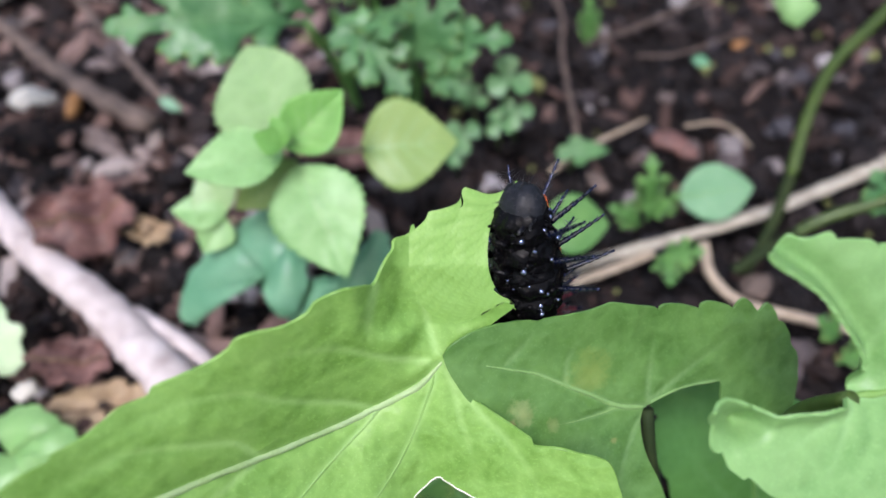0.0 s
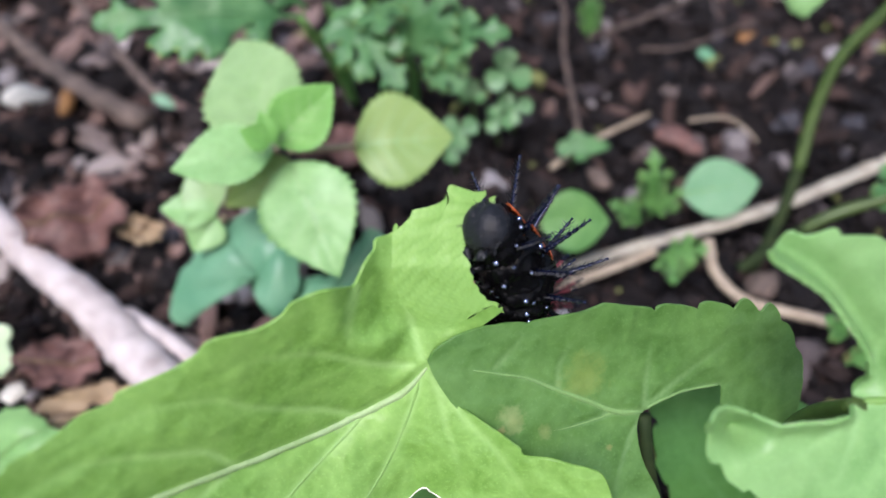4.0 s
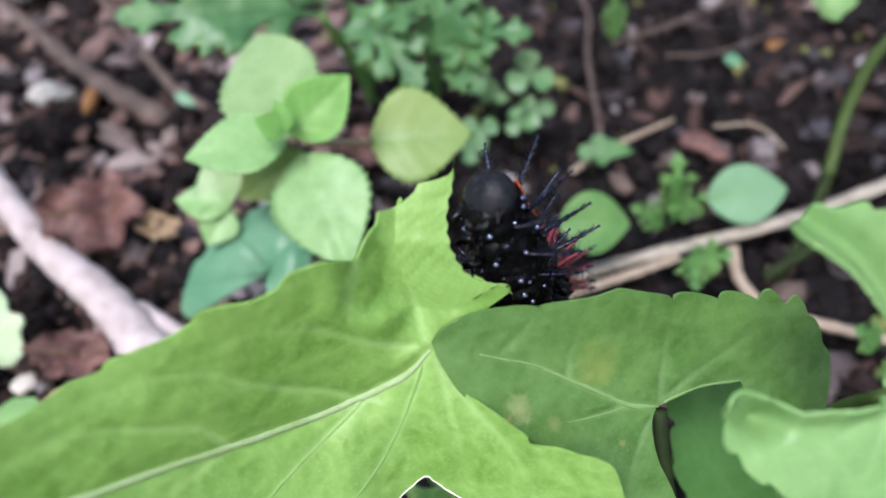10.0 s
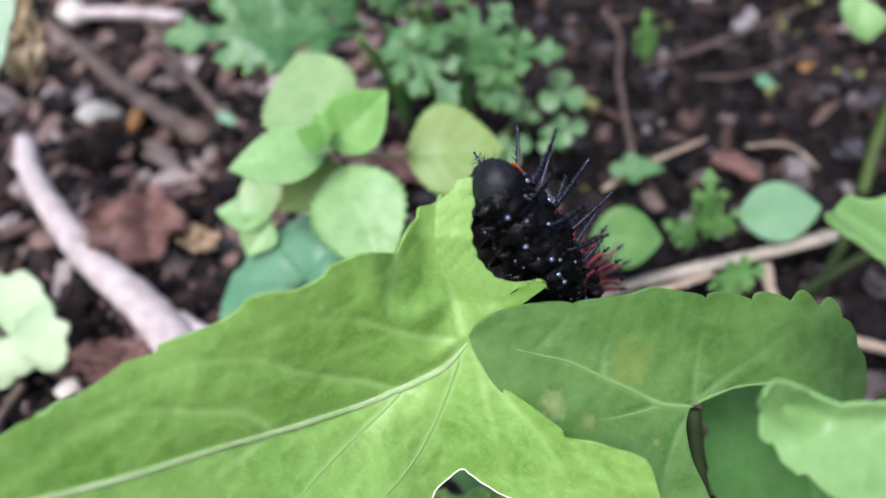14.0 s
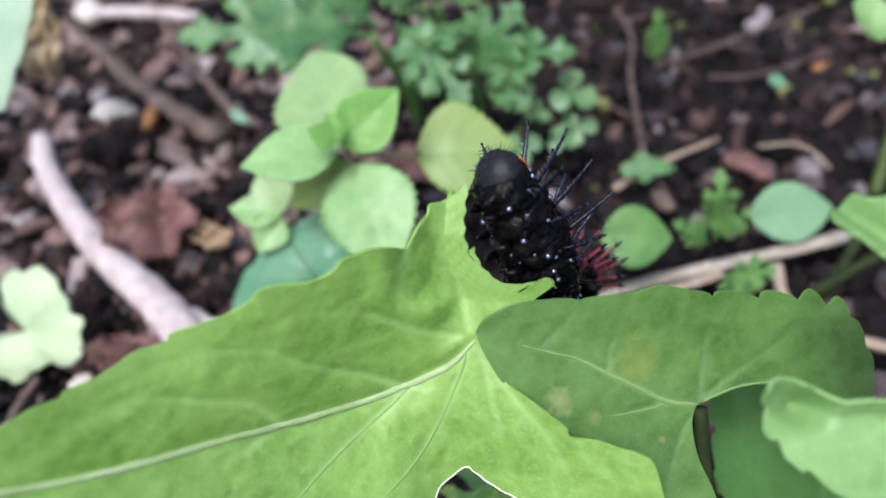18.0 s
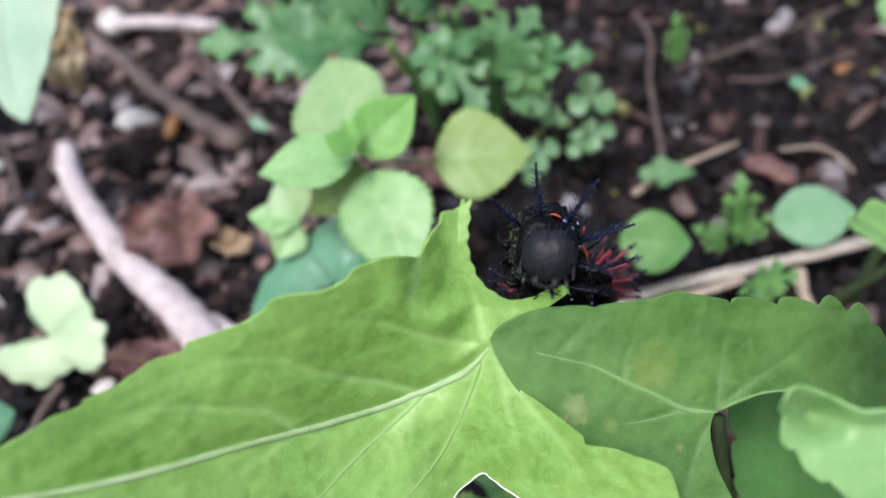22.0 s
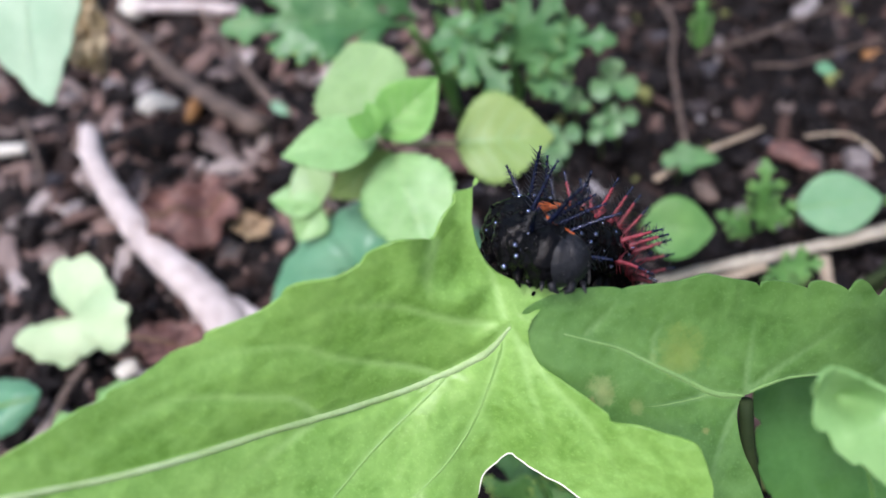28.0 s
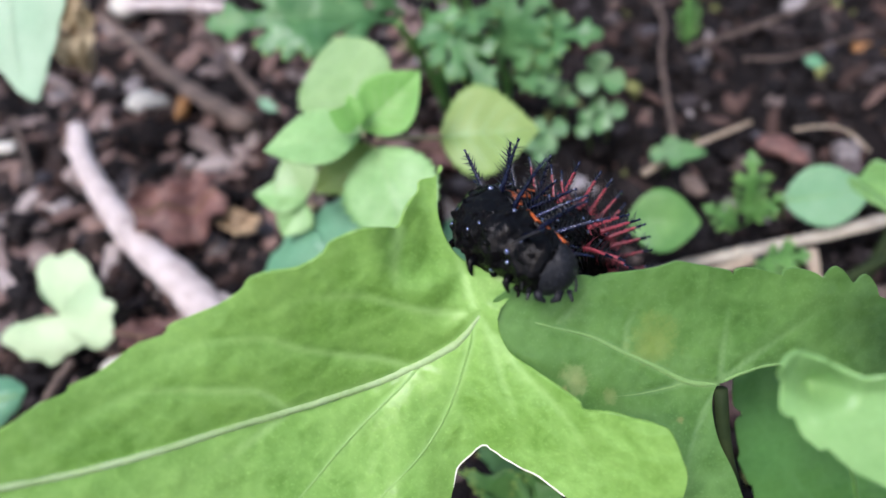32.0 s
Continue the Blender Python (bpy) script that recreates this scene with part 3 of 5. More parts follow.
# the large leaf that is eaten: folded along its midrib, one lobe bent back
RIB = [(0.0, -0.45), (-1.22, -1.83), (-2.60, -2.67), (-3.71, -3.23), (-6.20, -4.30), (-8.89, -5.16), (-10.86, -5.72), (-13.05, -6.28), (-15.28, -6.96), (-17.30, -7.48), (-19.19, -7.87), (-20.97, -8.08), (-25.0, -8.6)]
SIDES = [[(-3.71, -3.34), (-5.05, -4.75), (-7.69, -7.45), (-10.46, -10.91)],
         [(-0.45, -1.1), (-0.69, -2.21), (-2.1, -5.75), (-3.9, -8.75), (-6.35, -11.31)],
         [(0.3, -0.9), (0.85, -2.45), (1.16, -4.16), (1.61, -5.52), (2.00, -7.26)],
         [(0.8, -1.6), (2.40, -3.71), (3.95, -5.30), (5.34, -7.26), (6.44, -9.61)],
         [(-10.86, -5.72), (-11.84, -6.71), (-13.03, -7.69), (-14.38, -8.73)],
         [(-4.43, -3.49), (-6.07, -2.87), (-7.49, -2.61), (-9.54, -2.05), (-10.48, -1.50), (-11.46, -1.42), (-13.65, -1.62), (-15.31, -2.27)],
         [(-10.78, -5.58), (-11.63, -4.46), (-12.80, -4.23), (-15.03, -3.97), (-16.71, -4.12), (-18.48, -5.27)],
         [(-0.87, -0.34), (-3.12, -0.08), (-4.62, 0.37), (-6.03, 0.79), (-8.18, 0.71), (-10.23, 0.18)],
         [(-3.74, 4.48), (-4.11, 2.90), (-4.24, 1.66), (-3.94, 0.65)],
         [(-0.3, 0.2), (-0.9, 2.4), (-1.3, 4.6), (-1.9, 6.6)]]
SPUR = [(1.3, 0.0), (2.3, 1.2), (3.5, 2.2)]
NOTCH = [(4.46, 3.02), (3.95, 3.3), (3.05, 2.85), (2.30, 2.4), (0.91, 2.01), (0.09, 2.26), (-0.75, 2.69), (-1.38, 3.49), (-1.76, 4.50), (-1.89, 5.53), (-1.86, 6.40), (-1.83, 7.44)]
CREST = [(-1.66, 8.05), (-1.5, 7.75), (-1.97, 7.39), (-2.65, 7.14), (-2.73, 6.54), (-3.06, 6.00), (-3.74, 4.57), (-4.07, 4.47), (-5.45, 4.20), (-6.69, 3.65), (-7.02, 3.25), (-7.28, 2.98), (-8.36, 2.33), (-9.47, 2.11), (-10.60, 1.82), (-11.00, 1.43), (-11.16, 1.20)]
FLANK = [(-12.15, 0.55), (-13.71, -0.16), (-14.74, -0.60), (-14.97, -1.03), (-16.10, -1.47), (-16.97, -2.26), (-17.78, -2.94), (-18.57, -3.40), (-18.77, -3.77), (-19.64, -4.20), (-20.72, -5.06), (-22.48, -6.23), (-24.6, -7.6), (-25.6, -8.9), (-23.6, -11.4), (-17.21, -14.30), (-11.70, -13.92), (-5.99, -13.05), (-2.95, -12.48)]
HOLE = [(-2.21, -10.98), (-1.99, -9.88), (-1.62, -9.42), (-1.13, -9.02), (-0.75, -8.62), (-0.21, -8.34), (0.15, -8.66), (0.47, -8.81), (0.9, -9.16), (1.36, -9.34), (2.07, -9.73), (2.94, -10.06), (3.71, -10.59), (4.52, -11.14)]
LOBE = [(6.26, -12.55), (8.87, -12.52), (10.67, -11.17), (11.21, -9.34), (10.89, -8.01), (10.34, -6.71), (9.55, -6.33), (8.46, -6.13), (7.26, -5.88), (5.75, -5.78), (5.55, -5.36), (4.24, -4.42), (3.06, -3.66), (1.75, -2.70), (1.15, -1.6), (1.05, -0.7)]


def front_bend(u, v):
    x = max(0.0, -u)
    rib = -0.62 * x + 0.098 * x * x - 0.0021 * x ** 3
    d = v - (-1.05533 * x + 0.06334 * x * x - 0.00153 * x ** 3)
    up = rib + (0.72 - 0.42 * step(9, 18, x)) * max(0.0, d) * step(0, 2.5, x)
    k = max(step(-5.0, -1.9, u) * step(0.5, 3, v), step(-3.2, 0, u))
    up = up * (1 - k) + (0.56 * min(3.6, max(0.0, v - 2.0)) + 0.1 * max(0.0, v - 5.6)) * k
    side = step(-5, -0.5, u)
    low = (rib - 0.05 * d) * (1 - side) + (0.21 * u + 0.325 * v) * side
    s = step(-0.5, 0.5, d)
    return up * s + low * (1 - s)


front_leaf = empty("violet_leaf", JOINT, "large bright green violet leaf being eaten at its edge", "leaf", "violet leaves")
front = Sheet(rounded(SPUR + NOTCH + CREST + FLANK + HOLE + LOBE), front_bend,
              [(RIB, 0.26, 0.18)] + [(line, 0.24, deep) for line, deep in zip(SIDES, (0.13, 0.13, 0.12, 0.2, 0.18, 0.3, 0.24, 0.2, 0.34, 0.12))], 3.0, 0.25, 0.11)
front.blade(LEAF_A, front_leaf)
front.vein("midrib", RIB, 0.29, 0.19, VEIN, front_leaf, 0.4, 1, 0.18)
for k, line in enumerate(SIDES[:2]):
    front.vein("side_vein", line, 0.17, 0.08, VEIN_FINE, front_leaf, 0.8, 7 + k, 0.15)
front.vein("dried_rim", HOLE, 0.05, 0.05, CUT, front_leaf, 0.2, 5, 0.5)
tagged(front_leaf.children[-1], "whitish dried edge of an old feeding hole")
rod("petiole", [(-0.1, 19.4, 38.4), (0.8, 22.9, 24.3), (3.4, 28.0, 1.0)], 0.6, 0.75, STEM, front_leaf, sides=9)

# the leaf beside it, with yellowed patches
BACK_TOP = [(0.09, -0.01), (0.46, 0.56), (1.26, 1.15), (2.23, 1.62), (3.69, 1.97), (5.34, 2.14), (6.20, 2.05), (6.53, 2.23), (8.86, 2.60), (10.30, 2.99), (11.04, 3.20), (12.84, 2.98), (14.10, 2.78), (14.30, 2.52), (14.51, 2.93), (15.53, 3.03), (17.08, 2.75), (17.26, 2.56), (17.44, 3.06), (18.24, 3.16), (19.38, 2.88), (19.72, 2.64)]


def back_bend(u, v):
    return 0.6 - 0.28 * u + 0.33 * max(v, -5.0) + 0.12 * min(0.0, v + 5.0)


BACK_END = [(20.05, 3.20), (20.45, 3.35), (20.95, 3.05), (21.61, 2.44), (21.97, 2.82), (22.37, 2.97), (23.01, 2.35), (23.29, 1.77), (23.85, 1.57), (24.42, 0.78), (24.69, -0.02), (25.34, -0.84), (25.65, -3.33), (25.21, -5.84), (22.53, -6.73), (20.25, -5.80), (19.69, -3.94), (19.25, -2.46), (16.90, -2.86), (15.31, -3.44), (14.3, -3.9)]
BACK_LOW = [(13.87, -4.10), (13.63, -4.90), (13.69, -6.07), (14.17, -7.66), (15.08, -9.31), (15.79, -10.96), (16.52, -12.73), (15.2, -14.2), (11.40, -13.29), (7.70, -11.10), (5.10, -7.58), (3.09, -4.29), (1.70, -2.93), (0.91, -1.76), (0.36, -0.77)]
BACK_RIB = [(14.0, -4.05), (12.05, -3.94), (9.81, -2.98), (8.06, -2.25), (6.21, -1.43), (4.49, -1.04), (2.80, -0.68), (1.14, -0.47)]
BACK_SIDES = [[(12.05, -3.94), (10.64, -4.40), (8.87, -4.80), (7.46, -4.96)], [(14.05, -3.8), (14.05, -2.45), (14.18, -0.31), (14.18, 1.09)], [(14.2, -3.7), (16.28, -2.03), (18.67, -0.16), (20.73, 1.34)],
              [(13.9, -4.3), (13.0, -6.09), (12.35, -8.25), (12.27, -10.42)], [(8.16, -2.17), (8.23, -0.50), (9.14, 1.24)], [(4.13, -0.64), (5.41, 0.75), (6.04, 1.61)], [(19.25, -2.46), (16.90, -2.75), (15.31, -3.3), (14.3, -3.8)]]
back_leaf = empty("violet_leaf", JOINT, "mid-green violet leaf with yellowed patches", "leaf", "violet leaves")
back_sheet = Sheet(rounded(BACK_TOP + BACK_END + BACK_LOW), back_bend, [(BACK_RIB, 0.24, 0.16)] + [(line, 0.18, 0.14) for line in BACK_SIDES], 8.0, 0.27, 0.10)
back_sheet.blade(LEAF_B, back_leaf)
back_sheet.vein("midrib", BACK_RIB[:-1], 0.27, 0.04, VEIN_DARK, back_leaf, 0.62, 2, 0.1)
back_sheet.vein("side_vein", BACK_SIDES[0], 0.09, 0.03, VEIN_DARK, back_leaf, 0.7, 3)
back_sheet.vein("rim", BACK_SIDES[6], 0.13, 0.10, VEIN_DARK, back_leaf, 0.6, 4)
tagged(back_leaf.children[-1], "pale rolled edge of the blade")
foot = back_sheet.at(14.1, -4.3) / MM
# real stalk, coloured and thickened to give the shade of the gap
rod("petiole", [tuple(foot), tuple(foot + Vector((0.7, -2.4, -3.6))), tuple(foot + Vector((3.2, -4.5, -12.0))), tuple(foot + Vector((6.0, 2.0, -26.0)))], 0.44, 0.6, STEM_DARK_SHADED, back_leaf, sides=9)

# the pale leaf with curled lobes
PALE_UP = [(22.15, -1.49), (22.45, -1.04), (22.32, 0.25), (21.94, 1.20), (20.61, 2.76), (19.09, 4.26), (17.73, 5.08), (16.34, 5.89), (16.11, 6.22), (16.38, 6.42), (16.69, 6.34), (17.12, 6.62), (17.44, 7.17), (18.30, 6.98), (19.42, 7.38), (19.68, 7.29), (19.92, 6.99), (20.40, 7.02), (21.94, 6.91), (22.22, 6.43), (22.51, 6.80), (25.48, 6.28)]
PALE_LOW = [(29.07, 3.60), (31.36, -1.54), (29.26, -6.46), (25.21, -8.77), (21.28, -8.30), (18.72, -7.05), (17.45, -6.49), (16.42, -5.58), (16.13, -5.69), (15.82, -5.47), (15.26, -5.01), (14.98, -4.16), (14.70, -4.27), (14.33, -3.85), (14.36, -2.72), (13.90, -2.50), (14.03, -1.76), (14.65, -1.27), (15.59, -1.50), (17.16, -2.16), (17.80, -2.33), (18.75, -2.17), (20.04, -2.14), (21.4, -1.85)]
PALE_RIB = [(22.3, -1.5), (24.0, -1.3), (26.5, -0.6), (29.5, 0.2)]
PALE_SIDES = [[(22.2, -1.7), (20.5, -3.0), (18.6, -4.2), (16.6, -4.6)], [(22.2, -1.8), (21.6, -4.0), (20.6, -6.4)], [(22.5, -1.2), (22.0, 1.8), (20.6, 4.2), (18.6, 6.0)], [(22.7, -1.1), (23.4, 2.0), (23.6, 5.0)]]
EDGE_UP, EDGE_LOW = flat_line(PALE_UP[2:9], 0.3), flat_line(PALE_LOW[-8:], 0.3)


def pale_bend(u, v):
    """Both lobes rise from the petiole; their inner edges roll up, one with a deep dimple."""
    up = min(math.dist((u, v), q) for q in EDGE_UP)
    low = min(math.dist((u, v), q) for q in EDGE_LOW)
    w = 6.2 + 0.35 * max(0.0, v + 1) - 0.12 * (u - 18)
    w += 1.0 * math.exp(-(up / 0.45) ** 2) - 0.8 * math.exp(-((up - 1.1) / 0.65) ** 2)
    w += 1.0 * math.exp(-(low / 0.45) ** 2) - 1.9 * math.exp(-((u - 16.2) / 1.0) ** 2 - ((v + 2.75) / 0.8) ** 2)
    return w + 0.7 * math.exp(-((u - 14.0) / 0.6) ** 2 - ((v + 2.2) / 0.8) ** 2)


pale_leaf = empty("violet_leaf", JOINT, "pale green violet leaf with curled lobes", "leaf", "violet leaves")
pale_sheet = Sheet(rounded(PALE_UP + PALE_LOW), pale_bend, [(PALE_RIB, 0.24, 0.15)] + [(line, 0.2, 0.12) for line in PALE_SIDES], 20.0, 0.3, 0.16)
pale_sheet.blade(LEAF_D, pale_leaf)
pale_sheet.vein("midrib", PALE_RIB, 0.25, 0.1, VEIN_FINE, pale_leaf, 0.4, 2)
foot = pale_sheet.at(22.3, -1.6) / MM
rod("petiole", [tuple(foot), tuple(foot + Vector((1.2, 2.4, -8.0))), tuple(foot + Vector((6.0, 6.0, -24.0)))], 0.5, 0.65, STEM, pale_leaf, sides=9)

# the dark leaf in the gap below them
DARK = [(17.0, -2.0), (17.29, -6.28), (17.75, -6.9), (18.08, -7.17), (17.61, -7.6), (17.61, -8.49), (18.05, -10.34), (17.88, -10.59), (18.82, -12.53), (19.1, -12.6), (19.79, -15.14), (21.13, -18.90), (25.42, -23.0), (34.0, -21.0), (37.0, -13.0), (34.0, -8.5), (29.0, -5.4), (24.0, -3.4), (19.5, -2.2), (17.3, -1.7)]
DARK_RIB = [(28.0, -17.5), (27.0, -13.0), (25.5, -8.0), (23.5, -2.0)]
DARK_SIDES = [[(28.0, -17.5), (24.0, -14.0), (20.5, -10.0)], [(28.0, -17.5), (23.6, -16.6), (20.4, -14.2)], [(28.0, -17.5), (31.5, -12.0), (33.5, -6.0)]]
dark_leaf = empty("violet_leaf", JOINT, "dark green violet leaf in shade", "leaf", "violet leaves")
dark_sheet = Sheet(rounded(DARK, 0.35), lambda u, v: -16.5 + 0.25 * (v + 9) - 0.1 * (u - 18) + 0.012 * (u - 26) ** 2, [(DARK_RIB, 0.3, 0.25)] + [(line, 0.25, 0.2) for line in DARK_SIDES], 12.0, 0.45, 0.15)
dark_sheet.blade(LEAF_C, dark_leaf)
dark_sheet.vein("midrib", DARK_RIB, 0.3, 0.1, VEIN_DIM, dark_leaf, 0.4, 2)
foot = dark_sheet.at(28.0, -17.5) / MM
rod("petiole", [tuple(foot), tuple(foot + Vector((1.0, 2.0, -6.0)))], 0.5, 0.65, STEM, dark_leaf, sides=9)

# ---- seedling with round toothed leaves ----
seed_base = V((-21.11, 63.20, 0.00))
seedling = empty("seedling", seed_base, "young yellow-green seedling with toothed opposite leaves", "plant")
UPV = (0, -0.45, 0.9)
for base, tip, width, mat, up in [
        ((-16.64, 49.65, 23.82), (-23.00, 64.88, 25.36), 11.0, MINT_PALE, (-0.05, -0.55, 0.8)), ((-15.80, 48.00, 25.72), (-10.00, 52.21, 29.65), 6.2, MINT_DEEP, (0.55, -0.2, 0.8)), ((-16.09, 47.62, 25.48), (-25.39, 45.01, 26.17), 7.4, MINT, (-0.25, -0.15, 0.92)),
        ((-14.90, 47.96, 23.31), (-9.67, 37.05, 19.21), 9.8, MINT, (0.2, -0.75, 0.6)), ((-9.31, 52.96, 20.01), (1.51, 53.86, 20.59), 10.3, MINT_DULL, (0.25, -0.45, 0.85)), ((-15.78, 50.46, 20.77), (-22.63, 46.41, 17.54), 5.5, MINT_DULL, (0.5, -0.5, 0.6)),
        ((-24.30, 47.63, 15.35), (-30.26, 47.56, 16.50), 4.5, MINT, (-0.4, -0.2, 0.85)), ((-24.62, 47.36, 15.17), (-26.50, 43.37, 13.77), 4.5, MINT, (0.1, -0.7, 0.6)), ((-24.30, 47.89, 15.52), (-27.47, 51.61, 17.93), 5.5, MINT_PALE, UPV),
        ((-15.53, 46.44, 27.69), (-18.0, 46.36, 29.6), 2.7, MINT_DEEP, (0.1, -0.5, 0.85)), ((-15.42, 46.53, 27.75), (-16.39, 48.26, 30.07), 2.0, MINT_DEEP, (0.2, -0.5, 0.8))]:
    oval_leaf("leaf", base, tip, width, up, mat, seedling, fold=0.16, droop=0.16, vein=MINT_VEIN, crenate=13, amp=0.1, shape=0.95, wide_at=0.41, sides=4, seed=len(bpy.data.objects))
for a, b in [((-16.35, 49.36, 23.63), (-21.11, 63.20, 0.00)), ((-15.38, 49.82, 22.73), (-9.00, 52.91, 19.97)), ((-23.67, 47.10, 15.00), (-26.51, 56.38, 0.00))]:
    rod("stem", [a, b], 0.28, 0.34, STEM_TAN, seedling, n=8)

# ---- sticks, stalks and straw ----
def branch(name, label, category, pts, r0, r1, mat, n=30, sides=10, flat=1.0, swell=0.0, seed=0, knots=0, group=""):
    """A stick or stalk: its bark, its broken end and the knots on it."""
    at = V(pts[0])
    thing = empty(name, at, label, category, group)
    rod("shaft", pts, r0, r1, mat, thing, n, sides, flat, 0.06, "", seed, swell)
    rnd = random.Random(seed)
    line = spline([V(p) for p in pts], 20)
    for k in range(knots):
        i = rnd.randrange(2, 19)
        r = (r0 + (r1 - r0) * i / 20) * MM
        lv, lf = lump(rnd, r * 0.8, (1, 1, 0.7), 2, 0.3)
        off = Vector((rnd.uniform(-1, 1), rnd.uniform(-1, 0), 0.7)).normalized() * r * 0.5
        mesh_object("knot", [v + line[i] + off - at for v in lv], lf, mat, thing)
    return thing


branch("stick", "thick pale weathered stick lying on the soil", "stick",
       [(-71.89, 72.82, 2.20), (-66.36, 64.34, 2.20), (-53.19, 51.25, 2.20), (-41.43, 42.53, 2.20), (-29.46, 31.14, 2.20)], 1.4, 2.9, WOOD_PALE, 50, 14, 0.85, 0.05, 3, 3)
branch("splinter", "thin grey splinter of weathered wood", "stick", [(-38.29, 42.53, 2.20), (-32.36, 39.05, 2.20), (-26.88, 34.99, 2.20)], 1.0, 1.1, WOOD_PALE, 16, 6, 0.5, 0.05, 5)
branch("straw", "long dry straw stalk on the soil", "straw", [(8.23, 45.18, 2.20), (19.40, 49.96, 2.20), (42.32, 57.44, 2.20), (65.81, 68.11, 2.20)], 0.8, 1.1, STRAW_GREY, 40, 8, 0.45, 0.08, 1, 2, "dry straws")
branch("straw", "broken tan straw beside the long one", "straw", [(12.48, 45.18, 2.20), (21.43, 48.68, 2.20), (26.87, 51.09, 2.20)], 0.7, 0.65, STRAW, 24, 8, 0.45, 0.05, 2, 0, "dry straws")
branch("straw", "short dry straw crossing under the stalk", "straw", [(29.43, 53.22, 2.20), (37.40, 55.77, 2.20), (46.79, 60.02, 2.20)], 0.8, 0.6, WOOD_BROWN, 24, 8, 0.45, 0.05, 7, 0, "dry straws")
branch("dry_stem", "bent dry plant stem between the leaves", "stem", [(33.62, 52.59, 2.20), (33.57, 47.83, 2.20), (36.30, 43.89, 2.20), (42.12, 41.90, 2.20), (49.17, 39.97, 2.20)], 0.75, 0.7, STRAW, 36, 8, 0.8, 0.05, 9)
branch("twig", "short pale brown twig with a cut end", "twig", [(14.71, 64.61, 2.20), (20.52, 69.23, 2.20), (29.59, 74.63, 2.20)], 0.5, 0.28, STRAW, 24, 8, 0.9, 0.1, 3, 1)
branch("twig", "dark brown twig with peeling bark", "twig", [(-81.44, 103.27, 2.20), (-67.81, 91.54, 2.20), (-56.14, 81.98, 2.20), (-43.05, 73.53, 2.20)], 0.8, 2.0, WOOD_BROWN, 30, 10, 0.6, 0.15, 4, 4)
branch("twig", "thin dark twig across the soil", "twig", [(-65.94, 107.17, 2.20), (-54.96, 93.66, 2.20), (-44.13, 80.62, 2.20), (-40.60, 77.99, 2.20)], 0.5, 0.9, WOOD_BROWN, 24, 8, 0.9, 0.15, 6, 1)
branch("twig", "pale twig partly buried at the back", "twig", [(-76.60, 105.40, 2.20), (-66.44, 105.43, 2.20), (-55.99, 103.73, 2.20)], 1.2, 1.3, WOOD_PALE, 20, 8, 0.9, 0.05, 6)
branch("twig", "reddish root reaching out of the soil", "twig", [(17.22, 105.94, 2.20), (19.27, 98.18, 2.20), (18.47, 88.36, 2.20), (18.84, 77.07, 2.20), (19.05, 71.38, 2.20)], 0.32, 0.4, WOOD_BROWN, 30, 8, 1.0, 0.1, 8)
branch("twig", "long brown twig at the back of the bed", "twig", [(22.29, 90.74, 2.20), (31.04, 95.02, 2.20), (38.28, 99.16, 2.20), (49.62, 106.31, 2.20)], 0.38, 0.3, WOOD_BROWN, 30, 8, 0.9, 0.1, 8, 2)
branch("twig", "thin grey-brown twig on the soil", "twig", [(30.19, 88.23, 2.20), (37.41, 88.81, 2.20), (49.54, 94.64, 2.20)], 0.25, 0.2, WOOD_BROWN, 24, 8, 0.9, 0.1, 9)
branch("grass_blade", "short dry grass blade turning green", "grass", [(34.87, 73.24, 2.20), (40.00, 73.85, 2.20), (42.39, 71.72, 2.20), (43.56, 69.13, 2.20)], 0.3, 0.25, STRAW, 20, 6, 0.4, 0.0, 9)
branch("twig", "thin brown twig in front of the dead leaf", "twig", [(-84.36, 75.08, 2.20), (-78.45, 67.47, 2.20), (-74.08, 61.64, 2.20)], 0.4, 0.35, WOOD_BROWN, 14, 7, 0.9, 0.1, 10)
branch("twig", "bleached twig fragment on the soil", "twig", [(-87.41, 67.56, 2.20), (-80.41, 68.42, 2.20)], 1.3, 1.0, PEBBLE, 14, 8, 0.8, 0.1, 10)
branch("twig", "thin forked twig under the pale leaf", "twig", [(-53.89, 24.04, 2.20), (-54.65, 27.88, 2.20), (-53.80, 32.44, 2.20)], 0.5, 0.5, WOOD_BROWN, 14, 7, 0.9, 0.1, 10)
def stalk(label, pts, split, r0, r1):
    """A leaf stalk: brownish foot, green shaft."""
    thing = empty("violet_stalk", V(pts[0]), label, "stalk", "violet stalks")
    line = [tuple(p / MM) for p in spline([V(p) for p in pts], 40)]
    cut = int(40 * split)
    mid = r0 + (r1 - r0) * split
    rod("foot", line[:cut + 1:2] + [line[cut]], r0, mid, STEM_DARK_SHADED, thing, 30, 10, 1.0, 0.05, "brownish foot of the stalk")
    rod("shaft", [line[cut]] + line[cut + 1::2] + [line[-1]], mid, r1, STEM, thing, 40, 12, 1.0, 0.03)
    return thing


stalk("curved green violet stalk, brownish near the soil",
      [(38.4, 48.6, 1.0), (40.9, 52.28, 5.26), (43.1, 57.38, 9.76), (44.3, 62.25, 15.30), (45.78, 65.22, 20.81), (48.40, 66.48, 25.21), (51.63, 67.94, 30.92)], 0.35, 0.7, 0.75)
stalk("low green violet stalk near the soil", [(36.00, 47.54, 3.37), (41.47, 49.70, 7.16), (45.97, 50.87, 10.30), (54.22, 51.93, 13.37)], 0.4, 0.65, 0.7)

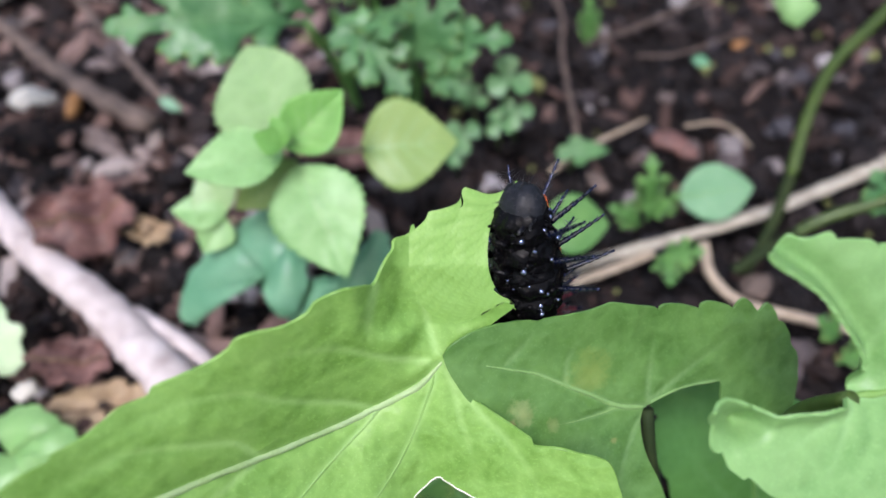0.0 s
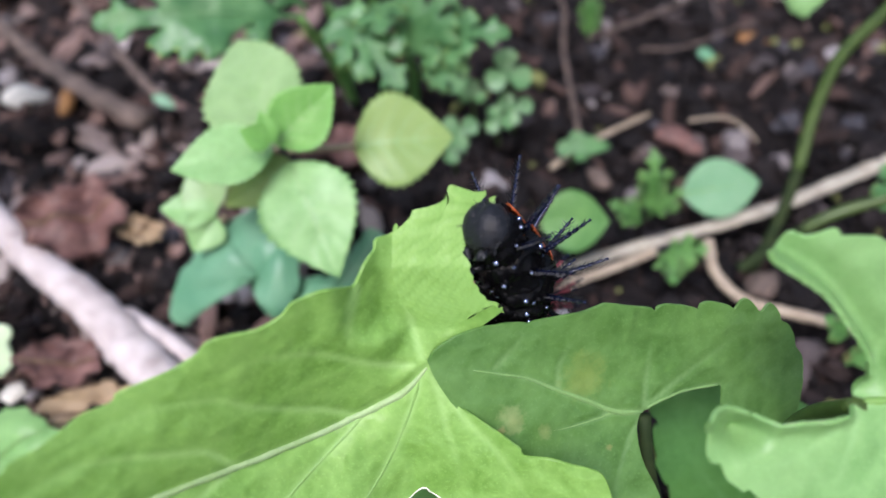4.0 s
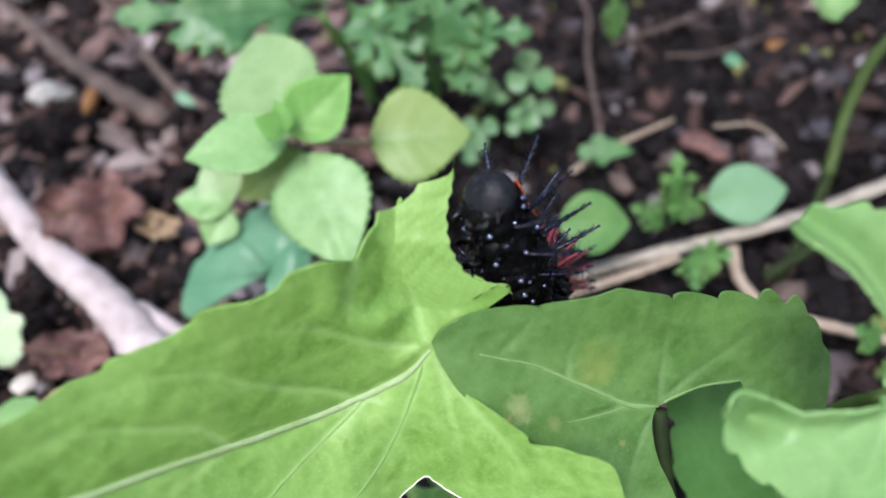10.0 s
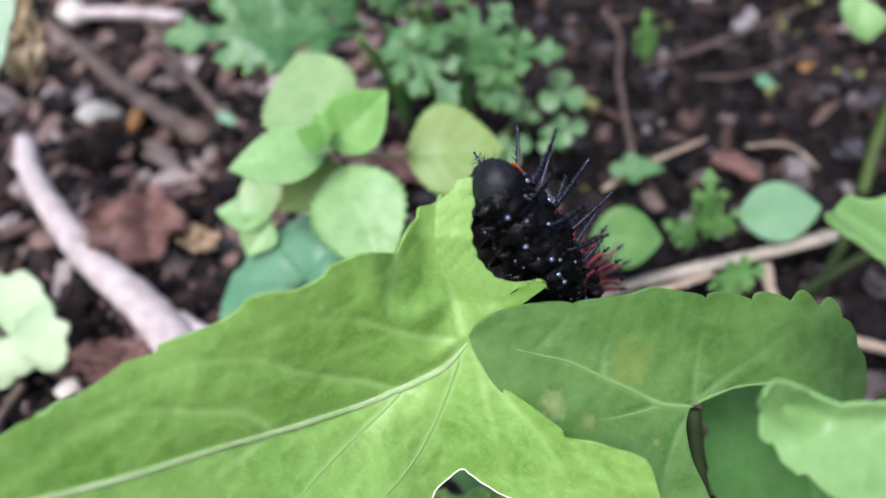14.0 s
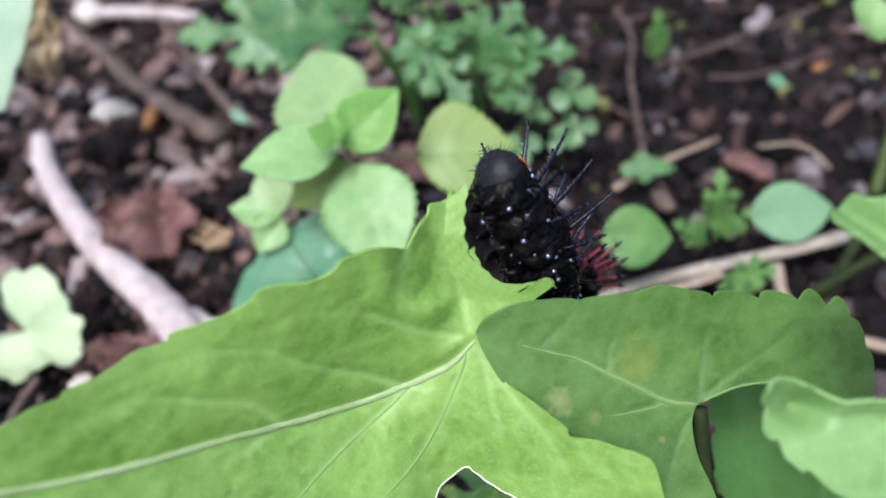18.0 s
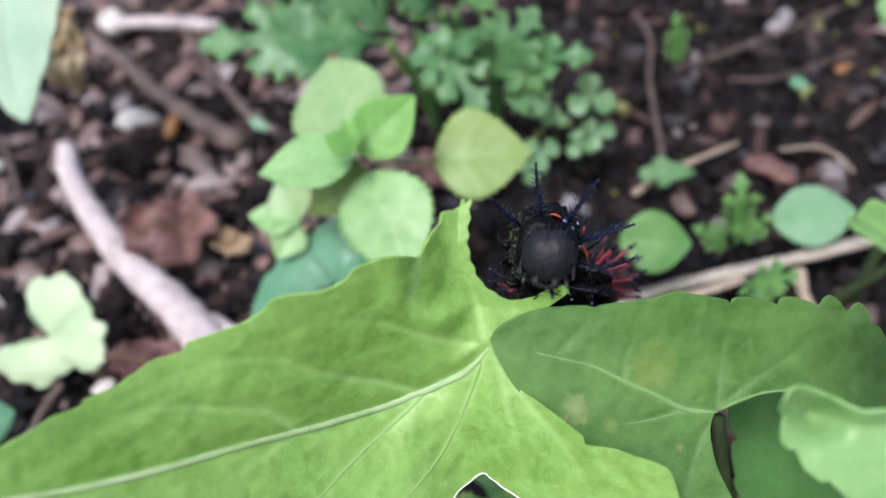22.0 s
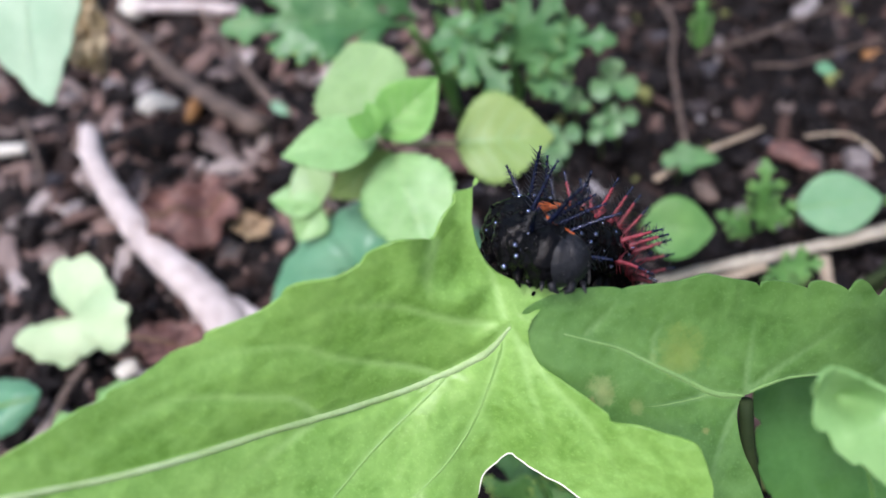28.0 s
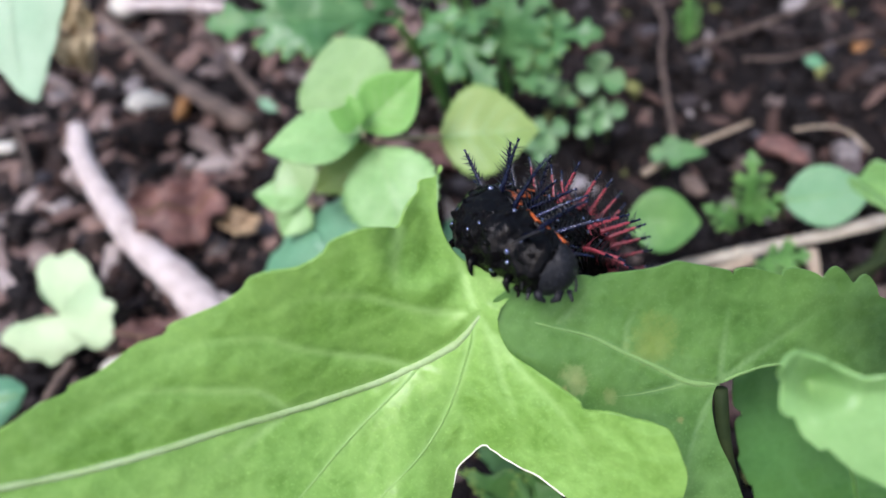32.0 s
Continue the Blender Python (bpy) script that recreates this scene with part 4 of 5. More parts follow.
# ---- leaves low on the soil ----
violet_leaf("small bluish-green violet leaf under the seedling", (-19.87, 41.63, 11.45), [
    (-20.50, 41.51, 10.78), (-22.82, 42.02, 9.92), (-25.71, 41.16, 8.17), (-28.81, 38.65, 5.94), (-30.59, 39.75, 6.66), (-29.30, 43.35, 9.59), (-24.90, 46.90, 12.49), (-20.36, 49.07, 13.90), (-16.71, 45.77, 14.14), (-15.25, 42.06, 12.92),
    (-15.56, 39.17, 11.05), (-17.55, 37.57, 9.41), (-19.37, 38.87, 9.66), (-19.75, 40.99, 11.04)], BLUE_LEAF, BLUE_LEAF, teeth=18, tooth=0.35, lift=1.0, veins=(0.3, 0.5, 0.7), midrib=0.5, seed=31, n=140, vein_width=0.35)
violet_leaf("small bluish-green violet leaf beside the stalk", (-11.64, 39.93, 10.35), [
    (-14.52, 38.74, 7.19), (-17.77, 38.74, 7.19), (-15.31, 41.76, 10.35), (-11.64, 42.05, 11.73), (-9.11, 44.71, 13.45), (-7.08, 46.03, 14.31), (-5.82, 43.91, 12.93), (-6.58, 40.99, 11.04), (-9.22, 38.27, 8.08)], BLUE_LEAF, BLUE_LEAF,
    teeth=16, tooth=0.35, lift=0.6, veins=(0.4, 0.6), midrib=0.6, seed=32, n=120, vein_width=0.35)
violet_leaf("pale leaf with a ragged yellowing edge, sunlight put into its colour", (-55.24, 36.58, 5.79), [
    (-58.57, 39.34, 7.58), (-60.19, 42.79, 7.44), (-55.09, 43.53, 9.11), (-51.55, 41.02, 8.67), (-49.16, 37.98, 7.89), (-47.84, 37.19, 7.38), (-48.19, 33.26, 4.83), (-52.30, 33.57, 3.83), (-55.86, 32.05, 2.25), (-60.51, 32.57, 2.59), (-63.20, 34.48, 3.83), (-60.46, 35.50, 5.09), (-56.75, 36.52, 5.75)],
    SUNLIT_PALE, SUNLIT_PALE, teeth=14, tooth=0.5, lift=0.4, veins=(0.3, 0.6), seed=33, n=120, vein_width=0.12)
violet_leaf("low round green leaf at the bed's edge", (-46.27, 23.98, 4.16), [
    (-47.79, 26.18, 5.00), (-48.40, 27.81, 4.86), (-44.70, 29.00, 5.64), (-40.47, 26.94, 5.49), (-38.03, 24.08, 4.82), (-41.49, 23.07, 4.76), (-43.00, 21.02, 4.03), (-45.95, 19.03, 3.93), (-51.23, 20.75, 5.05), (-52.33, 24.99, 4.82)], LEAF_D, VEIN_DARK,
    teeth=14, tooth=0.3, lift=0.8, veins=(0.3, 0.6), seed=34, n=120, vein_width=0.3)
violet_leaf("small blue-green leaf low on the soil", (-60.30, 24.85, 4.73), [
    (-64.55, 26.45, 5.17), (-61.14, 28.28, 5.17), (-57.84, 28.23, 5.14), (-55.65, 26.87, 4.85), (-56.32, 24.48, 3.89), (-58.85, 21.97, 3.45), (-63.22, 22.34, 3.69)], BLUE_LEAF, VEIN_DARK,
    teeth=8, tooth=0.2, lift=0.6, veins=(0.5,), seed=35, n=90, vein_width=0.4)
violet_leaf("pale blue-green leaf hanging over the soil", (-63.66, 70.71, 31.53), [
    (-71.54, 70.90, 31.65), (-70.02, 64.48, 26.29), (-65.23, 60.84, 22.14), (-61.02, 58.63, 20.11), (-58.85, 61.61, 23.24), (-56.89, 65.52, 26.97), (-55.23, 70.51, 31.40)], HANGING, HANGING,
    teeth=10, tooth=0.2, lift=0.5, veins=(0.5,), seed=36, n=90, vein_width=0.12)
violet_leaf("yellow-green leaf at the top edge", (45.89, 81.07, 20.37), [
    (45.27, 83.43, 21.91), (43.52, 81.45, 19.43), (44.38, 79.21, 17.38), (46.59, 77.70, 16.39), (48.97, 78.67, 18.82)], MINT, MINT, teeth=6, tooth=0.2, lift=0.3, veins=(0.5,), seed=37, n=60, vein_width=0.3)


def ground_leaf(label, base, tip, width, mat, category="leaf", fold=0.1, droop=0.1, amp=0.03, crenate=9, shape=0.8, up=(0, -0.5, 0.85), stalk=None, name="small_leaf"):
    thing = empty(name, V(base), label, category, "small leaves on the soil")
    oval_leaf("blade", base, tip, width, up, mat, thing, fold, droop, crenate, amp, shape, vein=VEIN_DARK)
    if stalk:
        rod("stalk", [base, stalk], 0.3, 0.35, STEM, thing, n=8, sides=6)
    return thing


ground_leaf("smooth sage-green round leaf above the straw", (30.52, 57.72, 5.21), (40.83, 59.59, 5.23), 7.6, SAGE, stalk=(31.80, 59.24, 0.00))
ground_leaf("green oval leaf behind the caterpillar", (11.40, 49.61, 10.67), (19.42, 49.53, 10.62), 7.2, SPRIG, stalk=(11.34, 55.04, 0.00))
ground_leaf("small teal seedling leaf", (36.71, 82.71, 6.54), (39.28, 82.03, 6.09), 1.8, BLUE_LEAF)
ground_leaf("small teal seedling leaf", (-41.45, 75.97, 5.14), (-38.21, 74.52, 4.20), 1.6, BLUE_LEAF)
ground_leaf("small green seedling leaf", (15.91, 66.46, 4.92), (22.67, 66.22, 4.77), 2.6, FERN)
ground_leaf("small yellow-green moss leaf", (-61.09, 73.67, 0.67), (-59.54, 72.55, -0.07), 1.6, MINT)


def lobed_leaf(label, base, tip, width, mat, pairs=4, up=(0, -0.5, 0.85), name="chrysanthemum_leaf", category="leaf", seed=0, stalk=None, group="chrysanthemum leaves", arch=0.06, slim=0.92):
    """A deeply cut leaf in one blade: paired lobes, each with three blunt yellow-tipped teeth."""
    b, e = V(base), V(tip)
    thing = empty(name, b, label, category, group)
    rnd = random.Random(seed)
    ax = e - b
    length = ax.length / MM
    ax = ax.normalized()
    u = Vector(up)
    u = (u - ax * u.dot(ax)).normalized()
    side = ax.cross(u)
    lobes = [((0.16 + 0.62 * (k + 0.5) / pairs) * length, width * 0.5 * (0.72 + 0.4 * math.sin(math.pi * (k + 0.6) / pairs)) * rnd.uniform(0.85, 1.12), 50 + 4 * k + rnd.uniform(-7, 7)) for k in range(pairs)]
    pitch, tips, half = 0.62 * length / pairs, [], {}
    for s in (-1, 1):
        run = [(0.0, 0.05 * width * 0.5), (0.1 * length, 0.06 * width * 0.5)]
        for x, reach, turn in lobes:
            reach *= rnd.uniform(0.9, 1.1)
            c, n = math.cos(radians(90 - turn)), math.sin(radians(90 - turn))
            waist = pitch * 0.24 * slim
            head = pitch * (0.5 + 0.12 * rnd.random()) * slim
            for along, wide in ((0.3, -waist), (0.62, -head * 0.95), (0.7, -head), (0.66, -head * 0.62), (0.88, -head * 0.5), (1.0, -0.1 * head), (0.97, 0.12 * head), (0.84, head * 0.42), (0.86, head * 0.72), (0.66, head * 0.92), (0.5, head * 0.7), (0.22, waist)):
                run.append((x - pitch * 0.5 + along * reach * n + wide * c, 0.09 * width * 0.5 + along * reach * c - wide * n))
            tips += [(x - pitch * 0.5 + q * reach * n + w * c, s * (0.09 * width * 0.5 + q * reach * c - w * n)) for q, w in ((0.68, -head * 0.9), (0.96, 0.0), (0.82, head * 0.75))]
        end = width * 0.22
        run += [(0.80 * length, end * 0.5), (0.86 * length, end * 1.05), (0.90 * length, end * 0.95), (0.90 * length, end * 0.6), (0.97 * length, end * 0.42)]
        half[s] = [(x, s * max(0.02 * width, y)) for x, y in run]
    outline = flat_line(half[1] + [(length, 0.0)] + half[-1][::-1], max(0.22, width * 0.035))
    if math.dist(outline[0], outline[-1]) < 0.05:
        outline = outline[:-1]
    places, faces = fill(outline, max(0.4, width * 0.07))
    hang = lambda x, y: length * arch * math.sin(math.pi * x / length) + 0.16 * abs(y) - 0.035 * y * y / max(1.0, width * 0.2) + 0.7 * noise.noise(Vector((x * 0.22, y * 0.22, seed))) + 0.25 * noise.noise(Vector((x * 0.9, y * 0.9, seed))) - 0.25 * math.exp(-(y / 0.35) ** 2)
    put = lambda x, y, z=0.0: (ax * x + side * y + u * (hang(x, y) + z)) * MM
    top = [put(x, y) for x, y in places]
    if (top[faces[0][1]] - top[faces[0][0]]).cross(top[faces[0][2]] - top[faces[0][0]]).dot(u) < 0:
        faces = [f[::-1] for f in faces]
    n, edges = len(top), {(f[i], f[(i + 1) % 3]) for f in faces for i in range(3)}
    walls = [(q, p, n + p, n + q) for p, q in edges if (q, p) not in edges]
    blade = mesh_object("blade", top + [v - u * 0.2 * MM for v in top], faces + [tuple(n + k for k in f[::-1]) for f in faces] + walls, mat, thing)
    vv, ff = tube([put(0.97 * length * i / 14, 0.0, 0.08) for i in range(15)], [0.035 * width * MM * (1 - 0.7 * i / 14) for i in range(15)], 6)
    mesh_object("midrib", vv, ff, mat, thing)
    for x, y in tips:
        lv, lf = lump(rnd, width * 0.026 * MM, (1, 1, 0.5), 1, 0.2)
        mesh_object("tip", [v + put(x, y, -0.05) for v in lv], lf, YELLOW_TIP, blade)
    if stalk:
        rod("stalk", [base, tuple(Vector(base).lerp(Vector(stalk), 0.5) + Vector((0.6, 0, 0))), stalk], 0.5, 0.75, SPRIG, thing, n=10, sides=8)
    return thing


FERN_LABEL = "deeply lobed green leaf with yellowish tooth tips"
lobed_leaf(FERN_LABEL, (-17.81, 75.05, 19.44), (-40.63, 69.06, 23.30), 11, FERN, 4, seed=1, stalk=(-13.5, 79.5, 0.0))
lobed_leaf(FERN_LABEL, (-17.25, 77.87, 18.29), (-29.73, 81.23, 26.44), 12, FERN, 3, seed=2)
lobed_leaf(FERN_LABEL, (-14.61, 78.48, 18.69), (-4.60, 67.21, 14.35), 9, FERN, 3, seed=3, stalk=(-14.2, 80.5, 0.0))
lobed_leaf(FERN_LABEL, (-4.75, 74.05, 12.83), (1.31, 77.10, 22.57), 9, FERN, 3, seed=5)
lobed_leaf(FERN_LABEL, (-4.84, 75.99, 14.09), (8.41, 72.77, 18.56), 8.5, FERN, 3, seed=6, stalk=(-4.5, 78.5, 0.0))
lobed_leaf(FERN_LABEL, (-1.78, 74.68, 13.24), (2.81, 68.87, 12.45), 7, FERN, 3, seed=8)
lobed_leaf(FERN_LABEL, (-9.0, 82.0, 16.0), (-7.0, 71.0, 20.0), 8, FERN, 4, seed=21, stalk=(-8.6, 84.0, 0.0))
lobed_leaf(FERN_LABEL, (-10.0, 84.0, 18.0), (0.0, 84.0, 27.0), 9, FERN, 4, seed=22, stalk=(-10.2, 87.5, 0.0))
lobed_leaf(FERN_LABEL, (-12.0, 84.0, 18.0), (-18.0, 78.0, 26.0), 9, FERN, 4, seed=23, stalk=(-11.6, 86.5, 0.0))
lobed_leaf("small lobed sprig with pale tips", (26.13, 54.47, 4.29), (25.58, 59.10, 12.07), 4.6, SPRIG, 5, seed=9, slim=0.6, name="sprig", group="sprigs")
lobed_leaf("small lobed sprig with pale tips", (25.49, 54.17, 4.10), (20.79, 54.30, 7.76), 3.6, SPRIG, 4, seed=10, slim=0.6, name="sprig", group="sprigs")
lobed_leaf("small lobed sprig with pale tips", (26.12, 54.76, 4.48), (29.32, 55.69, 8.66), 3, SPRIG, 3, seed=11, slim=0.6, name="sprig", group="sprigs")
lobed_leaf("low green sprig beneath the straw", (26.46, 48.49, 5.18), (31.19, 47.72, 7.66), 4.5, SPRIG, 3, seed=12, slim=0.65, name="sprig", group="sprigs")
lobed_leaf("low green sprig beneath the straw", (27.16, 49.08, 5.56), (27.09, 44.28, 5.42), 4, SPRIG, 3, seed=13, slim=0.65, name="sprig", group="sprigs")
lobed_leaf("upright sprig by the root", (20.59, 82.08, 9.11), (19.98, 84.32, 16.52), 3.6, SPRIG, 5, seed=14, slim=0.6, name="sprig", group="sprigs")
lobed_leaf("low green sprig in shade", (46.25, 38.00, 4.33), (42.31, 38.50, 7.63), 4, SPRIG, 4, seed=15, slim=0.6, name="sprig", group="sprigs")
lobed_leaf("low green sprig in shade", (45.58, 35.21, 2.52), (49.40, 36.34, 6.23), 4.5, SPRIG, 4, seed=16, slim=0.6, name="sprig", group="sprigs")
lobed_leaf("low green sprig by the stalk", (53.08, 51.16, 9.89), (50.23, 54.16, 14.82), 6, FERN, 3, seed=17, name="sprig", group="sprigs")
lobed_leaf("low green sprig under the leaf", (0.36, 17.98, 6.23), (0.05, 20.13, 10.61), 9, SPRIG, 4, seed=18, name="sprig", group="sprigs")
lobed_leaf("low green sprig under the leaf", (1.98, 17.02, 5.61), (4.39, 18.96, 9.85), 9, SPRIG, 4, seed=19, name="sprig", group="sprigs")
lobed_leaf("low green sprig under the leaf", (-1.5, 20.5, 5.0), (1.2, 25.5, 9.0), 8, FERN, 4, seed=24, name="sprig", group="sprigs")
lobed_leaf("low green sprig under the leaf", (3.5, 20.0, 5.0), (5.5, 24.5, 8.0), 8, FERN, 4, seed=25, name="sprig", group="sprigs")


def clover(label, at, size, seed):
    thing = empty("clover", V(at), label, "clover", "clovers")
    rnd = random.Random(seed)
    turn = rnd.uniform(0, 2)
    for k in range(3):
        a = turn + k * 2.1
        d = Vector((math.cos(a), 0.75 * math.sin(a), 0.5 * math.sin(a))) * size
        tip = tuple(Vector(at) + d)
        oval_leaf("leaflet", at, tip, size * 0.95, (0, -0.5, 0.85), FERN, thing, 0.15, 0.05, 1, 0.0, 0.6, None, 0.62, seed + k, 0.15)
    rod("stalk", [at, tuple(Vector(at) + Vector((0.5, 1.5, -7)))], 0.2, 0.25, STEM, thing, n=6, sides=5)


for k, (at, size) in enumerate([((8.57, 72.72, 11.97), 3.4), ((9.61, 70.55, 7.58), 2.6), ((7.44, 69.25, 6.74), 2.2), ((2.27, 64.56, 9.65), 2.6), ((1.27, 62.71, 8.45), 2.2), ((17.71, 66.16, 4.73), 2.4), ((3.96, 71.69, 9.51), 2.0)]):
    clover("small three-part green clover leaf", at, size, k)


# ---- stones, bark and dead leaves ----
def bit(name, label, category, at, size, stretch, mat, turn=(0, 0, 0), level=3, rough=0.3, seed=0, group=""):
    rnd = random.Random(seed)
    lv, lf = lump(rnd, size * MM, stretch, level, rough)
    m = pose(0, 0, 0, *turn)
    ob = mesh_object(name, [m @ v for v in lv], lf, mat)
    ob.location = V(at)
    return tagged(ob, label, category, group)


bit("pebble", "pale grey weathered pebble", "stone", (-62.55, 79.21, 1.50), 3.4, (1, 0.55, 0.6), PEBBLE, (0, 0, 2), seed=1)
bit("bark_chip", "orange-brown chip of bark", "bark", (-56.27, 78.43, 1.50), 2.2, (0.45, 1.2, 0.5), ORANGE_BIT, (0, 0, 5), seed=2)
bit("pebble", "white quartz pebble on soil", "stone", (-77.94, 106.46, 1.50), 3.0, (0.9, 1, 0.7), PEBBLE, (0, 0, 30), seed=3)
bit("pebble", "brown rounded pebble on soil", "stone", (39.25, 46.41, 1.50), 2.2, (1, 0.8, 0.6), WOOD_BROWN, (0, 0, 30), seed=4)
bit("pebble", "white pebble half hidden in litter", "stone", (-48.86, 32.63, 1.00), 1.5, (1, 0.8, 0.6), PEBBLE, (0, 0, 30), seed=5)
bit("bark_chip", "dull brown seed husk on soil", "bark", (21.20, 63.20, 1.50), 1.8, (0.7, 1.1, 0.5), WOOD_BROWN, (0, 0, 30), seed=6)
bit("bark_chip", "reddish-brown bark chip on soil", "bark", (34.60, 69.61, 1.00), 1.8, (1.1, 0.6, 0.4), DEAD, (0, 0, -25), seed=7)
bit("bark_chip", "dark red bark chip on soil", "bark", (33.05, 71.18, 1.00), 2.6, (1.0, 0.7, 0.4), DEAD, (0, 0, -25), seed=8)
bit("bark_chip", "ochre bark chip on soil", "bark", (48.49, 91.52, 1.00), 2.2, (1.0, 0.7, 0.4), ORANGE_BIT, (0, 0, -25), seed=9)


def dead_leaf(label, at, size, mat, turn, curl, seed, stretch=1.0):
    rnd = random.Random(seed)
    n, verts, faces = 22, [], []
    m = pose(0, 0, 0, *turn)
    for layer in (0, 1):
        for i in range(n + 1):
            for j in range(n + 1):
                x, y = 2 * i / n - 1, 2 * j / n - 1
                k = 1 - 0.3 * (x * x * y * y) - 0.28 * noise.noise(Vector((x * 1.6, y * 1.6, seed))) - 0.16 * noise.noise(Vector((x * 4.5, y * 4.5, seed + 3)))
                z = curl * (x * x - 0.4 * y) * 0.5 + 0.42 * noise.noise(Vector((x * 1.8, y * 1.8, seed + 7))) + 0.12 * noise.noise(Vector((x * 6, y * 6, seed)))
                verts.append(m @ Vector((x * k * size * stretch, y * k * size, z * size - 0.25 * layer)) * MM)
    w, half = n + 1, (n + 1) ** 2
    for i in range(n):
        for j in range(n):
            f = (i * w + j, (i + 1) * w + j, (i + 1) * w + j + 1, i * w + j + 1)
            faces += [f, tuple(half + q for q in reversed(f))]
        for a, b in ((i * w, (i + 1) * w), (i * w + n, (i + 1) * w + n), (i, i + 1), (n * w + i, n * w + i + 1)):
            faces.append((a, b, half + b, half + a))
    thing = empty("dead_leaf", V(at), label, "dead leaf", "dead leaves")
    mesh_object("blade", verts, faces, mat, thing)
    mid = n // 2
    rib = [verts[i * w + mid] + Vector((0, 0, 0.0001)) for i in range(1, n)]
    vv, ff = tube(rib, [0.28 * MM * (1 - 0.6 * i / n) for i in range(len(rib))], 6)
    mesh_object("midrib", vv, ff, STEM_BROWN, thing)
    return thing


dead_leaf("curled reddish-brown dead leaf on the soil", (-47.81, 55.64, 3.50), 5.8, DEAD, (10, 5, 20), 0.5, 2, 1.1)
dead_leaf("curled strip of brown bark litter", (-43.44, 35.37, 3.00), 3.4, DEAD, (0, 20, 10), 0.9, 5, 1.2)
dead_leaf("brown scrap of dead leaf", (-39.27, 54.36, 2.00), 3.0, DEAD_TAN, (10, 5, 70), 0.5, 6, 0.6)
dead_leaf("brown scrap of dead leaf", (-13.37, 69.25, 1.50), 3.4, DEAD, (10, 5, 10), 0.4, 7, 1.0)
dead_leaf("brown scrap of dead leaf", (-39.19, 30.05, 1.50), 3.6, DEAD_TAN, (0, 8, 10), 0.4, 8, 1.4)
dead_leaf("brown scrap of dead leaf", (-46.45, 37.14, 1.50), 2.2, DEAD, (0, 8, 40), 0.4, 9, 1.4)
dead_leaf("yellow-brown withered leaf standing upright", (-64.68, 76.45, 17.37), 6.2, WITHERED, (60, 0, 5), 0.5, 10, 0.38)
dead_leaf("brown scrap of dead leaf", (-28.72, 63.90, 1.00), 3.0, DEAD, (0, 8, 40), 0.4, 11, 1.2)


# ---- the caterpillar ----
ORIGIN = V((5.83, 25.13, 32.93))
caterpillar = empty("caterpillar", ORIGIN, "black spiny caterpillar with orange back stripe on a leaf edge", "caterpillar")
GIRTH = (1.9, 2.2, 2.4, 2.4, 2.35, 2.3, 2.25, 2.2, 2.1, 2.0, 1.9, 1.7)
STEP = 1.95


def spine_mesh(length, red, seed):
    """A shining tapered spine with side bristles; its root is red on the hind body."""
    rnd = random.Random(seed)
    pts = [Vector((0.1 * MM * math.sin(2.2 * i / 13), 0.12 * MM * (i / 13) ** 2 * length, length * MM * i / 13)) for i in range(14)]
    radii = [((0.18 if red else 0.17) * (1 - 0.72 * i / 13) + (0.05 if i % 2 else 0)) * MM for i in range(14)]
    verts, faces = tube(pts, radii, 7)
    slots = [1 if red and min(f) < 7 * 10 else 0 for f in faces]
    for k in range(22):
        i, j = 1 + k // 2, (k * 3 + k // 2) % 7
        a, b = i * 7 + j, i * 7 + (j + 1) % 7
        p = (verts[a] + verts[b]) / 2
        out = (p - pts[i]).normalized()
        tip = p + (out + Vector((0, 0, 0.2 + 0.6 * rnd.random()))).normalized() * rnd.uniform(0.55, 1.15) * MM * (1.1 - 0.4 * i / 13)
        verts += [p + Vector((0, 0, 0.09 * MM)) + out * 0.03 * MM, tip]
        o = len(verts) - 1
        faces += [(a, b, o), (b, o - 1, o), (o - 1, a, o)]
        slots += [1 if red and i < 3 else 2] * 3
    me = bpy.data.meshes.new("spine")
    me.from_pydata([tuple(v) for v in verts], [], faces)
    for m in (SPINE, RED, BRISTLE):
        me.materials.append(m)
    me.polygons.foreach_set("material_index", slots)
    me.polygons.foreach_set("use_smooth", [True] * len(faces))
    return me


LONG = [spine_mesh(3.6, False, k) for k in range(3)]
SHORT = [spine_mesh(3.0, False, k + 9) for k in range(3)]
SHORT_RED = [spine_mesh(3.1, True, k) for k in range(3)]
SIDE_RED = [spine_mesh(2.3, True, k + 5) for k in range(2)]


